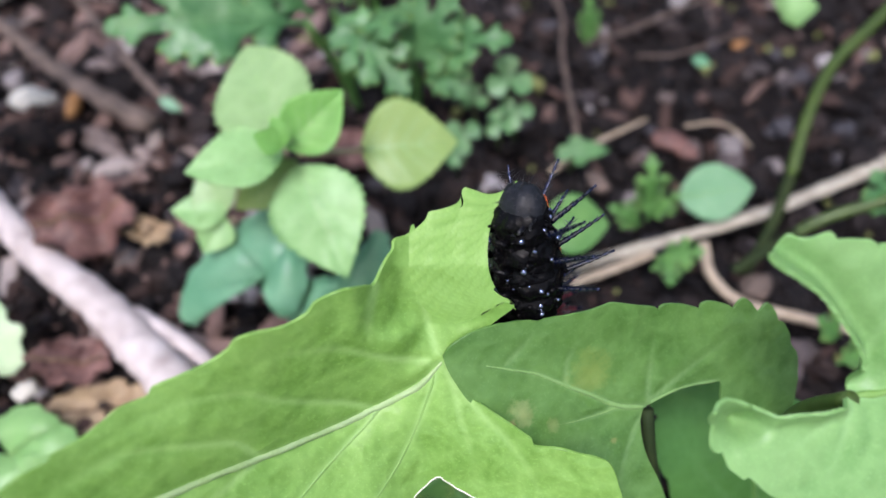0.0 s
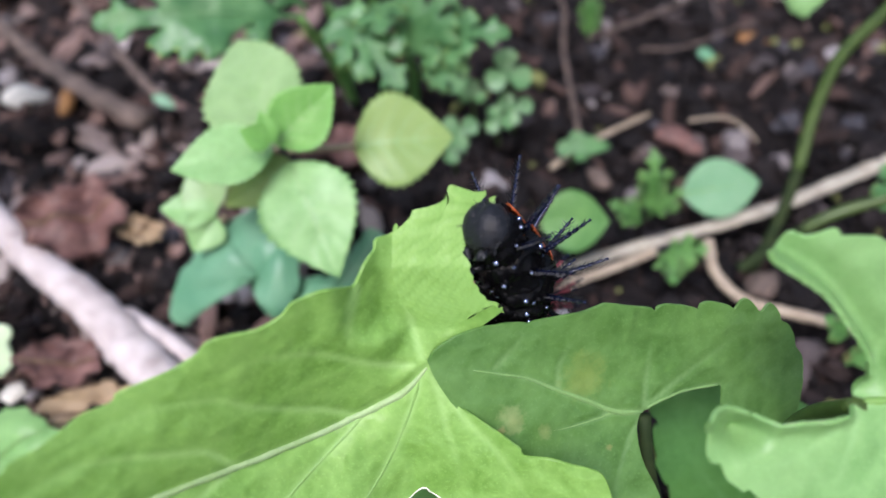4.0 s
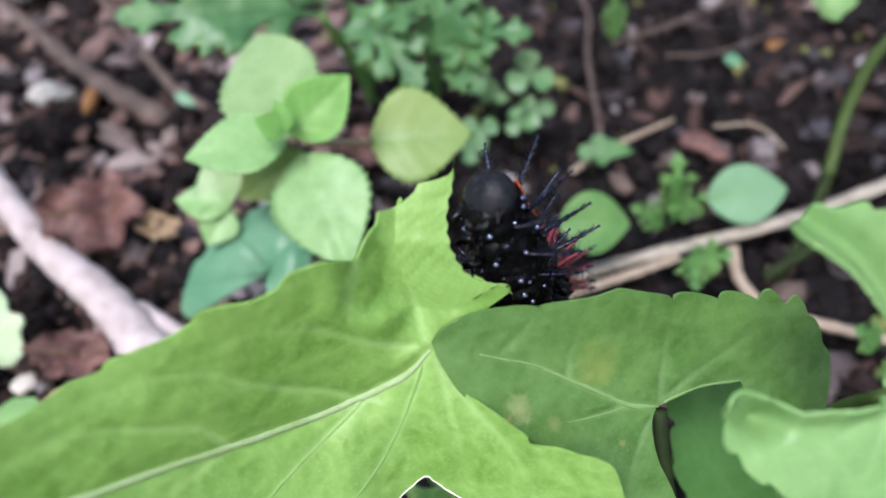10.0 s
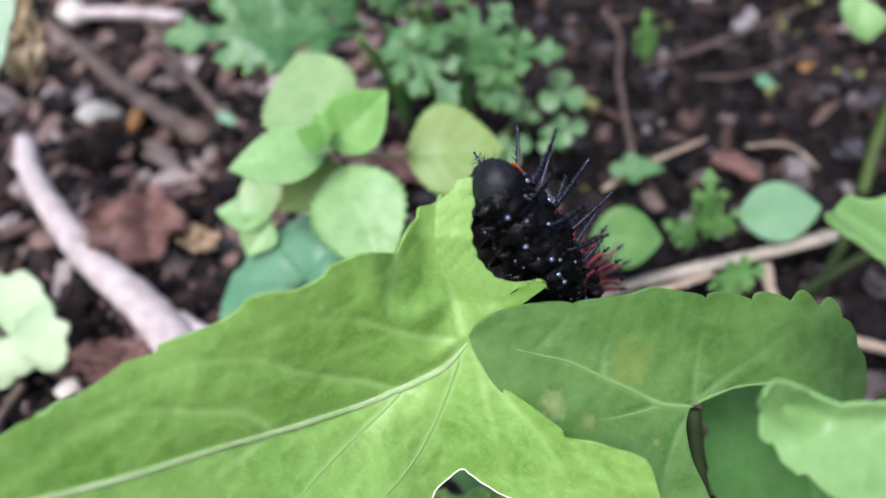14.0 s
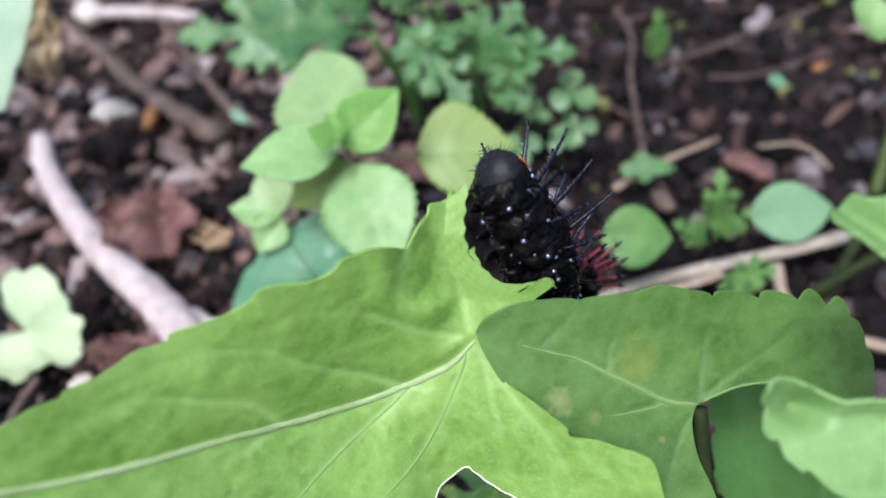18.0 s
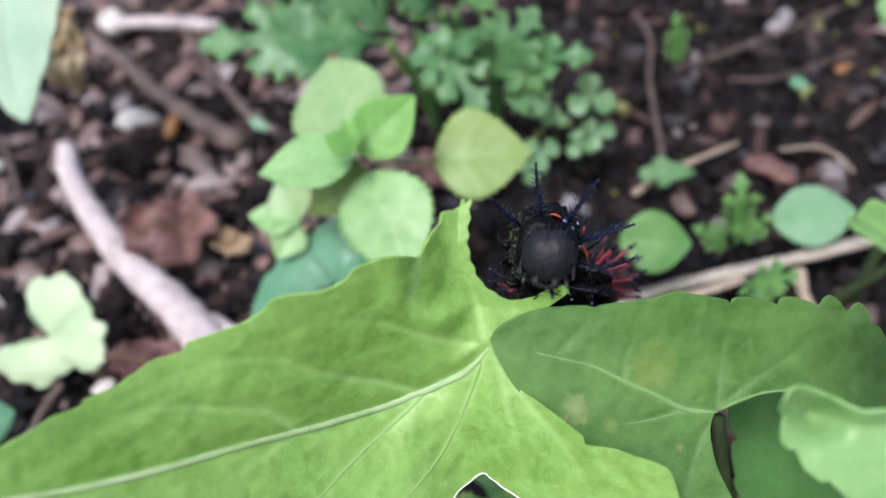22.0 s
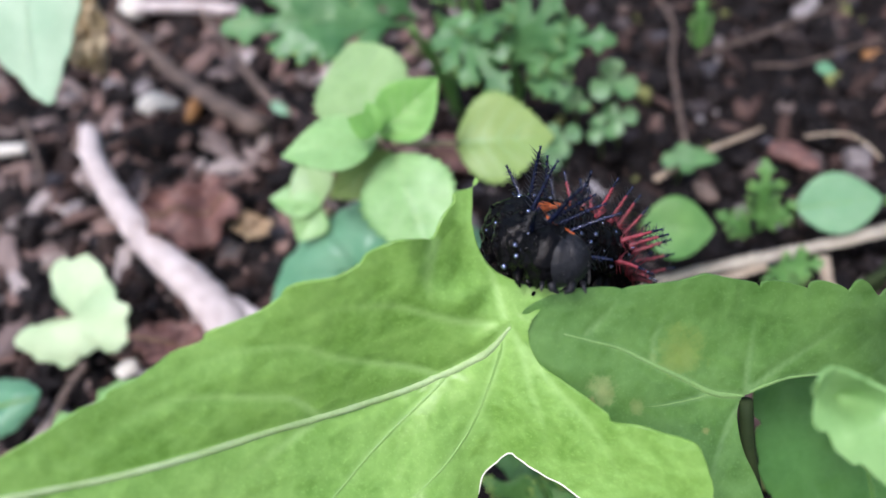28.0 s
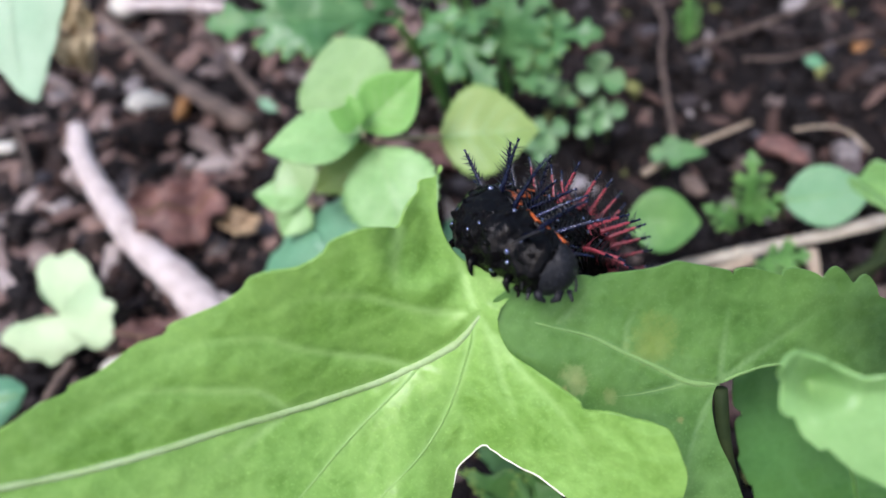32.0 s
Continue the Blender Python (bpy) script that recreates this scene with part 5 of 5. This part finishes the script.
def build_segment(k):
    R, rnd = GIRTH[k], random.Random(k)
    nu, nv, verts, faces = 22, 48, [], []

    def skin(u, a):
        ring = R * max(0.03, 1 - abs(u) ** 7) ** 0.5 * (1 - 0.05 * (0.5 + 0.5 * math.cos(u * 9.5)))
        q = Vector((math.cos(a), math.sin(a), 0))
        b = 1 + 0.08 * noise.noise(q * 1.8 + Vector((0, 0, u * 1.6 + k * 3))) + 0.13 * noise.noise(q * 4.5 + Vector((0, 0, u * 4 + k))) + 0.07 * noise.noise(q * 10 + Vector((0, 0, u * 9 - k)))
        return Vector((math.sin(a) * ring * b, u * STEP * 1.08, math.cos(a) * ring * b * 0.95)) * MM

    for i in range(nu + 1):
        for j in range(nv):
            verts.append(skin(2 * i / nu - 1, 2 * math.pi * j / nv))
    for i in range(nu):
        for j in range(nv):
            q = (j + 1) % nv
            faces.append((i * nv + j, i * nv + q, (i + 1) * nv + q, (i + 1) * nv + j))
    faces += [tuple(range(nv))[::-1], tuple(range(nu * nv, (nu + 1) * nv))]
    for _ in range(40):
        a, u, r = rnd.uniform(0, 6.283), rnd.uniform(-0.6, 0.6), rnd.uniform(0.09, 0.24)
        lv, lf = lump(rnd, r * MM, (1, 1, 1), 1, 0.25)
        o, c = len(verts), skin(u, a)
        verts += [v + c for v in lv]
        faces += [tuple(o + i for i in f) for f in lf]
    seg = mesh_object("segment", verts, faces, BLACK, caterpillar)
    for _ in range(12):
        a, u, r = rnd.uniform(0, 6.283), rnd.uniform(-0.5, 0.5), rnd.uniform(0.09, 0.21)
        lv, lf = lump(rnd, r * MM, (1, 1, 1), 2, 0.1)
        c = skin(u, a)
        mesh_object("tubercle", [v + c for v in lv], lf, GLINT, seg)
    front = k < 3
    dark = k < 5
    for deg, kind in ((24, 0), (66, 1), (104, 2)):
        for s in (-1, 1):
            if (front and kind == 2 and k == 0) or (k, kind, s) in ((1, 1, 1), (1, 2, 1), (2, 1, 1), (2, 2, 1), (3, 2, 1), (4, 2, 1), (2, 2, -1), (3, 2, -1), (4, 2, -1), (5, 2, -1), (1, 2, -1), (3, 1, -1), (4, 1, -1), (5, 1, -1)):
                continue
            me = LONG[(k + kind) % 3] if front and kind == 0 else SHORT[(k + kind) % 3] if dark else (SHORT_RED[(k + kind) % 3] if kind < 2 else SIDE_RED[k % 2])
            sp = new("spine", me)
            sp.parent = seg
            a = radians(deg * s)
            sp.location = Vector((math.sin(a) * R * 0.92, 0.1, math.cos(a) * R * 0.88)) * MM
            sp.rotation_euler = Euler((radians((-30 if k == 0 else -8 + 4 * (k - 3) if k < 6 else 8) + rnd.uniform(-6, 6)), radians(deg * s * 0.92 + rnd.uniform(-5, 5)), 0), "XYZ")
    if k < 11:
        v, f = [], []
        for i in range(9):
            u = 2 * i / 8 - 1
            wide = 9.5 + 0.9 * math.sin(i * 2.3 + k) + 0.7 * math.sin(i * 4.1 + 2 * k)
            for j in range(5):
                a = radians((j / 2 - 1) * wide)
                ring = R * (1.085 - 0.1 * u * u - 0.03 * (j / 2 - 1) ** 2)
                v.append(Vector((math.sin(a) * ring, u * STEP * 0.86, math.cos(a) * ring * 0.95)) * MM)
        for i in range(8):
            for j in range(4):
                f.append((i * 5 + j, i * 5 + j + 1, (i + 1) * 5 + j + 1, (i + 1) * 5 + j))
        st = mesh_object("back_stripe", v, f, STRIPE, seg)
        st.modifiers.new("thick", "SOLIDIFY").thickness = 0.06 * MM
    for s in (-1, 1):
        if k < 3:
            p = [Vector((s * R * 0.45, 0.2, -R * 0.8)), Vector((s * R * 0.5, 0.3, -R * 1.04)), Vector((s * R * 0.42, 0.45, -R * 1.14)), Vector((s * R * 0.3, 0.6, -R * 1.24))]
            vv, ff = tube([q * MM for q in p], [0.3 * MM, 0.23 * MM, 0.16 * MM, 0.05 * MM], 7)
            mesh_object("leg", vv, ff, BLACK, seg)
        elif k in (5, 6, 7, 8, 11):
            vv, ff = tube([Vector((s * R * 0.4, 0, -R * 0.8)) * MM, Vector((s * R * 0.45, 0, -R * 1.15)) * MM, Vector((s * R * 0.45, 0, -R * 1.25)) * MM], [0.7 * MM, 0.6 * MM, 0.75 * MM], 9)
            mesh_object("proleg", vv, ff, BLACK, seg)
    return seg


def build_head():
    rnd = random.Random(77)
    bm = bmesh.new()
    bmesh.ops.create_uvsphere(bm, u_segments=28, v_segments=18, radius=1)
    for v in bm.verts:
        cleft = 0.10 * math.exp(-(v.co.x / 0.12) ** 2) * max(0, v.co.y * 0.6 + v.co.z)
        v.co = v.co * (1 - cleft) * (1 + 0.03 * noise.noise(v.co * 3))
        v.co = Vector((v.co.x * 1.62, v.co.y * 1.3, v.co.z * 1.6)) * MM
    verts, faces = [v.co.copy() for v in bm.verts], [tuple(v.index for v in f.verts) for f in bm.faces]
    bm.free()
    head = mesh_object("head", verts, faces, HEAD, caterpillar, "rounded matt black head capsule with fine hairs")
    for s in (-1, 1):
        vv, ff = tube([Vector((s * 0.6, 0.75, -1.05)) * MM, Vector((s * 0.5, 1.0, -1.4)) * MM, Vector((s * 0.15, 1.05, -1.6)) * MM], [0.3 * MM, 0.24 * MM, 0.08 * MM], 7)
        mesh_object("mandible", vv, ff, HEAD, head)
        vv, ff = tube([Vector((s * 1.1, 0.95, -0.9)) * MM, Vector((s * 1.25, 1.5, -1.25)) * MM], [0.16 * MM, 0.08 * MM], 6)
        mesh_object("antenna", vv, ff, BRISTLE, head)
        for k in range(5):
            a = 0.4 + 0.35 * k
            lv, lf = lump(rnd, 0.1 * MM, (1, 1, 1), 1, 0.0)
            mesh_object("eye", [v + Vector((s * 1.5, 0.55 * math.sin(a) + 0.25, -0.85 + 0.5 * math.cos(a))) * MM for v in lv], lf, BRISTLE, head)
    verts, faces = [], []
    for k in range(60):
        d = Vector((rnd.uniform(-1, 1), rnd.uniform(-0.2, 1), rnd.uniform(-0.9, 1))).normalized()
        p = Vector((d.x * 1.6, d.y * 1.28, d.z * 1.58)) * MM
        e = (d + Vector((rnd.uniform(-0.3, 0.3), rnd.uniform(-0.3, 0.3), rnd.uniform(-0.5, 0.1)))).normalized()
        s, o = e.cross(Vector((0.3, 0.2, 1))).normalized(), len(verts)
        w = 0.03 * MM
        verts += [p + s * w, p - s * w * 0.5 + e.cross(s) * w, p - s * w * 0.5 - e.cross(s) * w, p + e * rnd.uniform(0.3, 0.7) * MM]
        faces += [(o, o + 1, o + 3), (o + 1, o + 2, o + 3), (o + 2, o, o + 3)]
    mesh_object("hairs", verts, faces, BRISTLE, head)
    return head


SEGMENTS = [build_segment(k) for k in range(12)]
HEAD_PART = build_head()

# what is eaten of the leaf: small bites between its first edge and its last
EDGE_FIRST = [(4.54, 10.57), (4.34, 10.01), (3.30, 8.75), (2.84, 7.07), (2.89, 5.27), (3.51, 3.85), (4.25, 3.45), (4.46, 3.07)]
EDGE_LAST = NOTCH[::-1]
RIM_FIRST = [(4.54, 10.57), (3.79, 10.01), (2.87, 9.79), (1.78, 10.09), (1.34, 10.12), (1.08, 9.35), (0.20, 8.95), (-0.70, 8.75), (-0.86, 8.35), (-1.83, 7.44)]
EATEN = ((0.0, 0.0), (7.5, 0.24), (12.5, 0.585), (17.0, 0.69), (20.5, 0.84), (24.5, 0.965), (28.0, 1.0))
BANDS, BITES = 18, 14
FRAGMENTS = []


def edge_lines():
    first, last, rim = ([(p.x, p.y) for p in spline([Vector((u, v, 0)) for u, v in line], n)] for line, n in ((EDGE_FIRST, BITES * 4), (EDGE_LAST, BITES * 4), (RIM_FIRST, BANDS * 2)))
    rows = []
    for j in range(BANDS * 2 + 1):
        f, row = j / (BANDS * 2), []
        for i in range(BITES * 4 + 1):
            q = i / (BITES * 4)
            lean = [a + (b - a) * f for a, b in zip(first[i], last[i])]
            lead = [r - (a + (b - a) * f) for r, a, b in zip(rim[j], first[0], last[0])]
            ripple = 0.07 * math.sin(i * 1.3 + j) * min(1, j, BANDS * 2 - j) * min(1, i, BITES * 4 - i)
            tuck = 0.22 if j == BANDS * 2 else 0.0
            row.append((lean[0] + lead[0] * (1 - q) ** 4 + ripple - tuck * math.cos(2.4 * q), lean[1] + lead[1] * (1 - q) ** 4 - tuck * math.sin(1.6 * q)))
        rows.append(row)
    return rows


def build_fragments():
    rows = edge_lines()
    skin = []
    for row in rows:
        h = front.heights(row)[0] - (0.06 if row is rows[-1] else 0.0)
        skin.append([(RIGHT * u + UP * v + NEAR * w) * MM for (u, v), w in zip(row, h)])
    shade = []
    for j in range(len(rows)):
        a, b, line = skin[max(0, j - 1)], skin[min(len(rows) - 1, j + 1)], []
        for i in range(len(a)):
            c = (b[i] - a[i]).cross(skin[j][min(len(a) - 1, i + 1)] - skin[j][max(0, i - 1)])
            line.append((c if c.dot(NEAR) > 0 else -c).normalized() if c.length > 0 else NEAR)
        shade.append(line)
    for m in range(BANDS):
        for k in range(BITES):
            grid = [rows[m * 2 + y][k * 4 + x] for y in range(3) for x in range(5)]
            (ax, ay), (bx, by), (cx, cy) = grid[0], grid[4], grid[10]
            if abs((bx - ax) * (cy - ay) - (by - ay) * (cx - ax)) < 0.004:
                continue
            top, lit = [skin[m * 2 + y][k * 4 + x] for y in range(3) for x in range(5)], [shade[m * 2 + y][k * 4 + x] for y in range(3) for x in range(5)]
            mid = top[7]
            flat = [p - mid for p in top]
            under = [p - NEAR * 0.2 * MM for p in flat]
            faces = []
            for y in range(2):
                for x in range(4):
                    q = (y * 5 + x, (y + 1) * 5 + x, (y + 1) * 5 + x + 1, y * 5 + x + 1)
                    faces += [q, tuple(15 + i for i in reversed(q))]
            verts = flat + under
            if m < BANDS - 1:
                ring = [0, 1, 2, 3, 4]
                verts += [flat[i] for i in ring] + [under[i] for i in ring]
                faces += [(30 + i, 31 + i, 36 + i, 35 + i) for i in range(4)]
            if (flat[1] - flat[0]).cross(flat[5] - flat[0]).dot(NEAR) > 0:
                faces = [tuple(reversed(f)) for f in faces]
            ob = mesh_object("leaf_fragment", verts, faces, LEAF_A, front_leaf)
            ob.data.normals_split_custom_set_from_vertices([tuple(q) for q in lit] + [tuple(-q) for q in lit] + [tuple(UP)] * (len(verts) - 30))
            ob.location = mid
            share = (m + 0.5) / BANDS
            time = next(ta + (tb - ta) * (share - fa) / (fb - fa) for (ta, fa), (tb, fb) in zip(EATEN, EATEN[1:]) if share <= fb)
            FRAGMENTS.append((ob, mid, min(30.0, max(0.1, time + 0.9 * (k / BITES - 0.5)))))


build_fragments()


# ---- what moves ----
LEAF_ROWS = [
    (0.0, -0.39, -0.31, 0.17, 0.01, 0.02, 0.05),
    (0.5, -0.27, -0.41, 0.05, 0.02, 0.02, 0.05),
    (1.0, -0.10, -0.34, -0.10, 0.01, 0.03, 0.03),
    (1.5, -0.05, -0.26, -0.25, 0.01, 0.04, -0.01),
    (2.0, -0.16, -0.14, -0.24, 0.01, 0.03, 0.01),
    (2.5, -0.46, 0.12, -0.13, 0.02, -0.03, 0.04),
    (3.0, -0.74, 0.19, -0.08, 0.03, -0.07, 0.02),
    (3.5, -0.75, 0.16, 0.00, 0.03, -0.07, 0.02),
    (5.5, 0.04, 0.25, -0.21, -0.02, 0.05, -0.14),
    (6.0, 0.22, 0.19, -0.21, -0.01, 0.03, -0.08),
    (6.5, 0.28, 0.21, -0.08, 0.01, -0.01, -0.00),
    (7.0, 0.41, 0.22, -0.17, 0.00, -0.00, -0.01),
    (7.5, 0.65, 0.28, -0.43, -0.00, 0.02, -0.05),
    (8.0, 0.59, 0.38, -0.36, -0.00, 0.02, -0.04),
    (8.5, 0.34, 0.20, -0.08, 0.01, 0.00, 0.02),
    (9.0, 0.23, -0.14, 0.09, 0.01, 0.01, 0.03),
    (9.5, 0.19, -0.19, 0.13, -0.00, 0.01, 0.00),
    (10.0, 0.15, -0.13, 0.09, -0.02, 0.01, -0.03),
    (10.5, 0.25, -0.15, 0.09, -0.02, 0.02, -0.02),
    (11.0, 0.38, -0.22, 0.06, -0.03, 0.02, -0.02),
    (11.5, 0.37, -0.47, 0.04, -0.04, 0.03, -0.03),
    (12.0, 0.30, -0.74, 0.09, -0.04, 0.05, -0.04),
    (12.5, 0.42, -0.77, 0.16, -0.04, 0.08, -0.05),
    (13.0, 0.75, -0.66, 0.01, -0.04, 0.10, -0.06),
    (13.5, 1.03, -0.65, -0.33, -0.03, 0.09, -0.04),
    (15.5, -0.29, 0.31, 0.23, 0.00, -0.04, 0.02),
    (16.0, -0.17, 0.41, -0.02, 0.01, -0.05, 0.03),
    (16.5, -0.10, 0.57, -0.11, 0.02, -0.07, 0.06),
    (17.0, -0.08, 0.74, -0.05, 0.03, -0.09, 0.09),
    (17.5, 0.00, 0.85, -0.04, 0.03, -0.09, 0.09),
    (18.0, -0.04, 0.74, -0.16, 0.02, -0.08, 0.06),
    (18.5, -0.14, 0.68, -0.36, 0.02, -0.10, 0.02),
    (19.0, -0.08, 0.65, -0.48, 0.01, -0.10, -0.01),
    (19.5, -0.04, 0.56, -0.55, -0.00, -0.09, -0.05),
    (20.0, 0.01, 0.62, -0.52, -0.00, -0.10, -0.05),
    (20.5, 0.13, 0.70, -0.47, 0.01, -0.11, -0.02),
    (21.0, 0.22, 0.46, -0.47, 0.02, -0.10, -0.01),
    (21.5, 0.40, -0.09, -0.57, 0.02, -0.07, 0.01),
    (22.0, 0.74, -0.40, -0.91, 0.02, -0.06, 0.03),
    (22.5, 0.87, -0.32, -1.14, 0.02, -0.09, 0.02),
    (23.0, 0.76, -0.27, -1.13, 0.01, -0.09, 0.02),
    (23.5, 0.60, -0.76, -0.74, -0.02, -0.06, 0.02),
    (24.0, 0.29, -1.64, 0.08, -0.07, -0.01, 0.02),
    (24.5, 0.02, -2.08, 0.63, -0.10, 0.03, 0.02),
    (26.5, 2.27, -3.18, -1.24, -0.31, -0.26, 0.41),
    (27.0, 2.01, -3.30, -0.68, -0.32, -0.28, 0.46),
    (27.5, 1.91, -3.51, -0.19, -0.34, -0.30, 0.52),
    (28.0, 1.98, -3.66, -0.11, -0.35, -0.30, 0.50),
    (28.5, 1.90, -3.82, -0.06, -0.37, -0.28, 0.44),
    (29.0, 1.75, -4.15, 0.05, -0.40, -0.29, 0.44),
    (29.5, 1.69, -4.60, 0.19, -0.46, -0.35, 0.55),
    (30.0, 1.48, -4.76, 0.45, -0.47, -0.37, 0.61),
    (30.5, 1.22, -4.94, 0.95, -0.46, -0.38, 0.58),
    (31.0, 1.22, -5.27, 1.21, -0.48, -0.38, 0.60),
    (31.5, 1.21, -4.89, 0.86, -0.46, -0.34, 0.57),
    (32.0, 1.06, -4.46, 0.72, -0.44, -0.32, 0.52),
]


HEAD_ROWS = [
    (0.0, 4.77, 9.08, 1.9), (0.5, 3.88, 7.51, 1.9), (1.0, 3.71, 6.58, 1.9), (1.5, 3.61, 5.63, 1.9), (2.0, 5.65, 9.55, 1.9), (2.5, 4.50, 9.29, 1.9),
    (3.0, 4.10, 8.82, 1.9), (3.5, 3.42, 7.35, 1.9), (5.5, 4.09, 9.37, 1.9), (6.0, 3.13, 8.16, 1.9), (6.5, 2.69, 6.91, 1.9), (7.0, 2.45, 5.69, 1.9),
    (7.5, 2.73, 4.77, 1.9), (8.0, 3.91, 8.34, 1.9), (8.5, 3.09, 9.54, 1.9), (9.0, 2.74, 8.16, 1.9), (9.5, 2.07, 6.35, 1.9), (10.0, 3.20, 8.05, 1.9),
    (10.5, 2.75, 9.41, 1.9), (11.0, 1.89, 8.75, 1.9), (11.5, 1.51, 7.36, 1.9), (12.0, 1.72, 6.25, 1.9), (12.5, 1.44, 4.97, 1.9), (13.0, 2.33, 9.04, 1.9),
    (13.5, 1.25, 8.61, 1.9), (15.5, 1.64, 8.51, 1.9), (16.0, 0.64, 7.86, 1.9), (16.5, 0.36, 6.63, 1.9), (17.0, 0.39, 5.24, 1.9), (17.5, 0.58, 4.85, 1.9),
    (18.0, 1.19, 8.94, 1.9), (18.5, 0.31, 8.18, 1.9), (19.0, 0.08, 7.18, 1.9), (19.5, -0.32, 5.52, 1.9), (20.0, 0.00, 4.46, 1.9), (20.5, 0.23, 3.78, 1.9),
    (21.0, 1.68, 3.70, 1.9), (21.5, 2.84, 4.20, 1.4), (22.0, 3.32, 4.99, 1.2), (22.5, 5.19, 4.86, 1.6), (23.0, 4.83, 3.94, 1.5), (23.5, 3.92, 4.64, 1.5),
    (24.0, 2.50, 4.18, 1.5), (24.5, 2.18, 4.81, 1.5), (26.5, 2.59, 4.29, 1.5), (27.0, 2.87, 3.36, 1.5), (27.5, 2.49, 3.31, 1.5), (28.0, 2.53, 3.58, 1.5),
    (28.5, 4.13, 3.61, 1.5), (29.0, 3.00, 3.08, 1.5), (29.5, 2.30, 3.39, 1.5), (30.0, 2.51, 3.87, 1.5), (30.5, 4.14, 3.24, 1.5), (31.0, 4.12, 3.43, 1.5),
    (31.5, 4.52, 3.14, 1.5), (32.0, 3.49, 2.45, 1.5),
]


def spot(u, v, w):
    return JOINT + (RIGHT * u + UP * v + NEAR * w) * MM


def ease(a, b, t):
    return [x + (y - x) * t for x, y in zip(a, b)]


def body_line(t, hu, hv, hw):
    """Places of the twelve segments, from the head back, with the way ahead of each, and how far the turn at the end has gone."""
    turn = step(22.3, 24.6, t)
    bv, low = 1.5 + 0.03 * t, -1.6 * (1 - step(0, 9, t))
    side = 5.2 - 1.3 * step(4, 12, t) - 1.0 * step(13, 20, t)
    bu = 4.9 - 1.1 * step(13, 20, t)
    rearing = [(hu + (side - hu) * 0.6, 6.1 + 0.3 * min(4.0, max(0.0, hv - 6.0)), 0.2 - 2.0 * step(20.5, 22, t)), (side + 0.4, bv + 2.9, -2.2), (bu, bv + 0.6, -4.7), (bu + 0.2, bv - 0.1, -7.0), (bu + 0.8, bv + 1.0 + low, -9.2),
               (bu + 1.8, bv + 2.0 + low, -12.0), (bu + 2.6, bv + 2.0 + low, -15.0), (bu + 3.6, bv + 1.2 + low, -18.5)]
    folded = [(0.45 + 0.1 * (hu - 2.5), 4.3, 0.0), (0.0, 5.3, -2.5), (1.8, 5.4, -4.8), (3.8, 5.2, -7.2), (5.0, 5.0, -10.0), (5.9, 4.5, -13.0), (6.7, 3.2, -16.0), (7.4, 1.5, -19.0)]
    fine = spline([spot(hu, hv, hw)] + [spot(*ease(a, b, turn)) for a, b in zip(rearing, folded)], 500)
    out, travelled, want = [], 0.0, [1.5 + STEP * k for k in range(12)]
    for a, b in zip(fine, fine[1:]):
        travelled += (b - a).length / MM
        while len(out) < 12 and travelled >= want[len(out)]:
            out.append((b, (a - b).normalized()))
    while len(out) < 12:
        out.append((out[-1][0] - out[-1][1] * STEP * MM, out[-1][1]))
    soft = []
    for k, (p, d) in enumerate(out):
        q = d + out[max(0, k - 1)][1] + out[min(11, k + 1)][1]
        soft.append((p, q.normalized()))
    return soft, turn


def turned(place, ahead, back):
    y = ahead.normalized()
    z = (back - y * back.dot(y)).normalized()
    x = y.cross(z)
    m = Matrix((x, y, z)).transposed().to_4x4()
    m.translation = place
    return m


def motions():
    rows = [[] for _ in range(12)]
    head_keys, gut = [], []
    for t, hu, hv, hw in HEAD_ROWS:
        line, turn = body_line(t, hu, hv, hw)
        lowered, gaze = min(1.0, max(0.0, (9.3 - hv) / 4.3)), step(20.8, 22.6, t)
        for k, (p, d) in enumerate(line):
            r, u = d.dot(RIGHT), d.dot(UP)
            rising = RIGHT * u - UP * r + NEAR * (-0.4 + 1.2 * lowered if k < 2 else -0.4 + 0.5 * lowered if k == 2 else -1.0) + UP * (0.4 if k > 2 else 0.1)
            back = rising * (1 - turn) + (UP * 0.9 + NEAR * 0.15 + RIGHT * (0.75 if k < 4 else 0.15)) * turn
            rows[k].append((t, turned(p - ORIGIN, d, back)))
        d = line[0][1]
        face = (d * 0.35 - RIGHT * 0.6 - UP * 0.35 + NEAR * 0.4) * (1 - gaze) + (NEAR * 0.8 - UP * 0.45 + RIGHT * 0.15) * gaze
        head_keys.append((t, turned(spot(hu, hv, hw) - ORIGIN, face.normalized(), UP + RIGHT * 0.35 * (1 - gaze))))
        gut.append((t, line[2][0]))
    for k in range(12):
        walk(SEGMENTS[k], rows[k])
    walk(HEAD_PART, head_keys)
    walk(front_leaf, [(t, Matrix.Translation(JOINT) @ pose(dx * MM, dy * MM, dz * MM, rx, ry, rz)) for t, rx, ry, rz, dx, dy, dz in LEAF_ROWS])
    # a fragment stays until the jaws reach it, then is swallowed and carried in the body
    for ob, mid, bite in FRAGMENTS:
        still = Matrix.Translation(mid)
        keys = [(0.0, still), (max(0.03, bite - 0.3), still)]
        keys += [(t, Matrix.Translation(p - JOINT)) for t, p in gut if t > max(0.04, bite - 0.25)]
        walk(ob, keys)


motions()
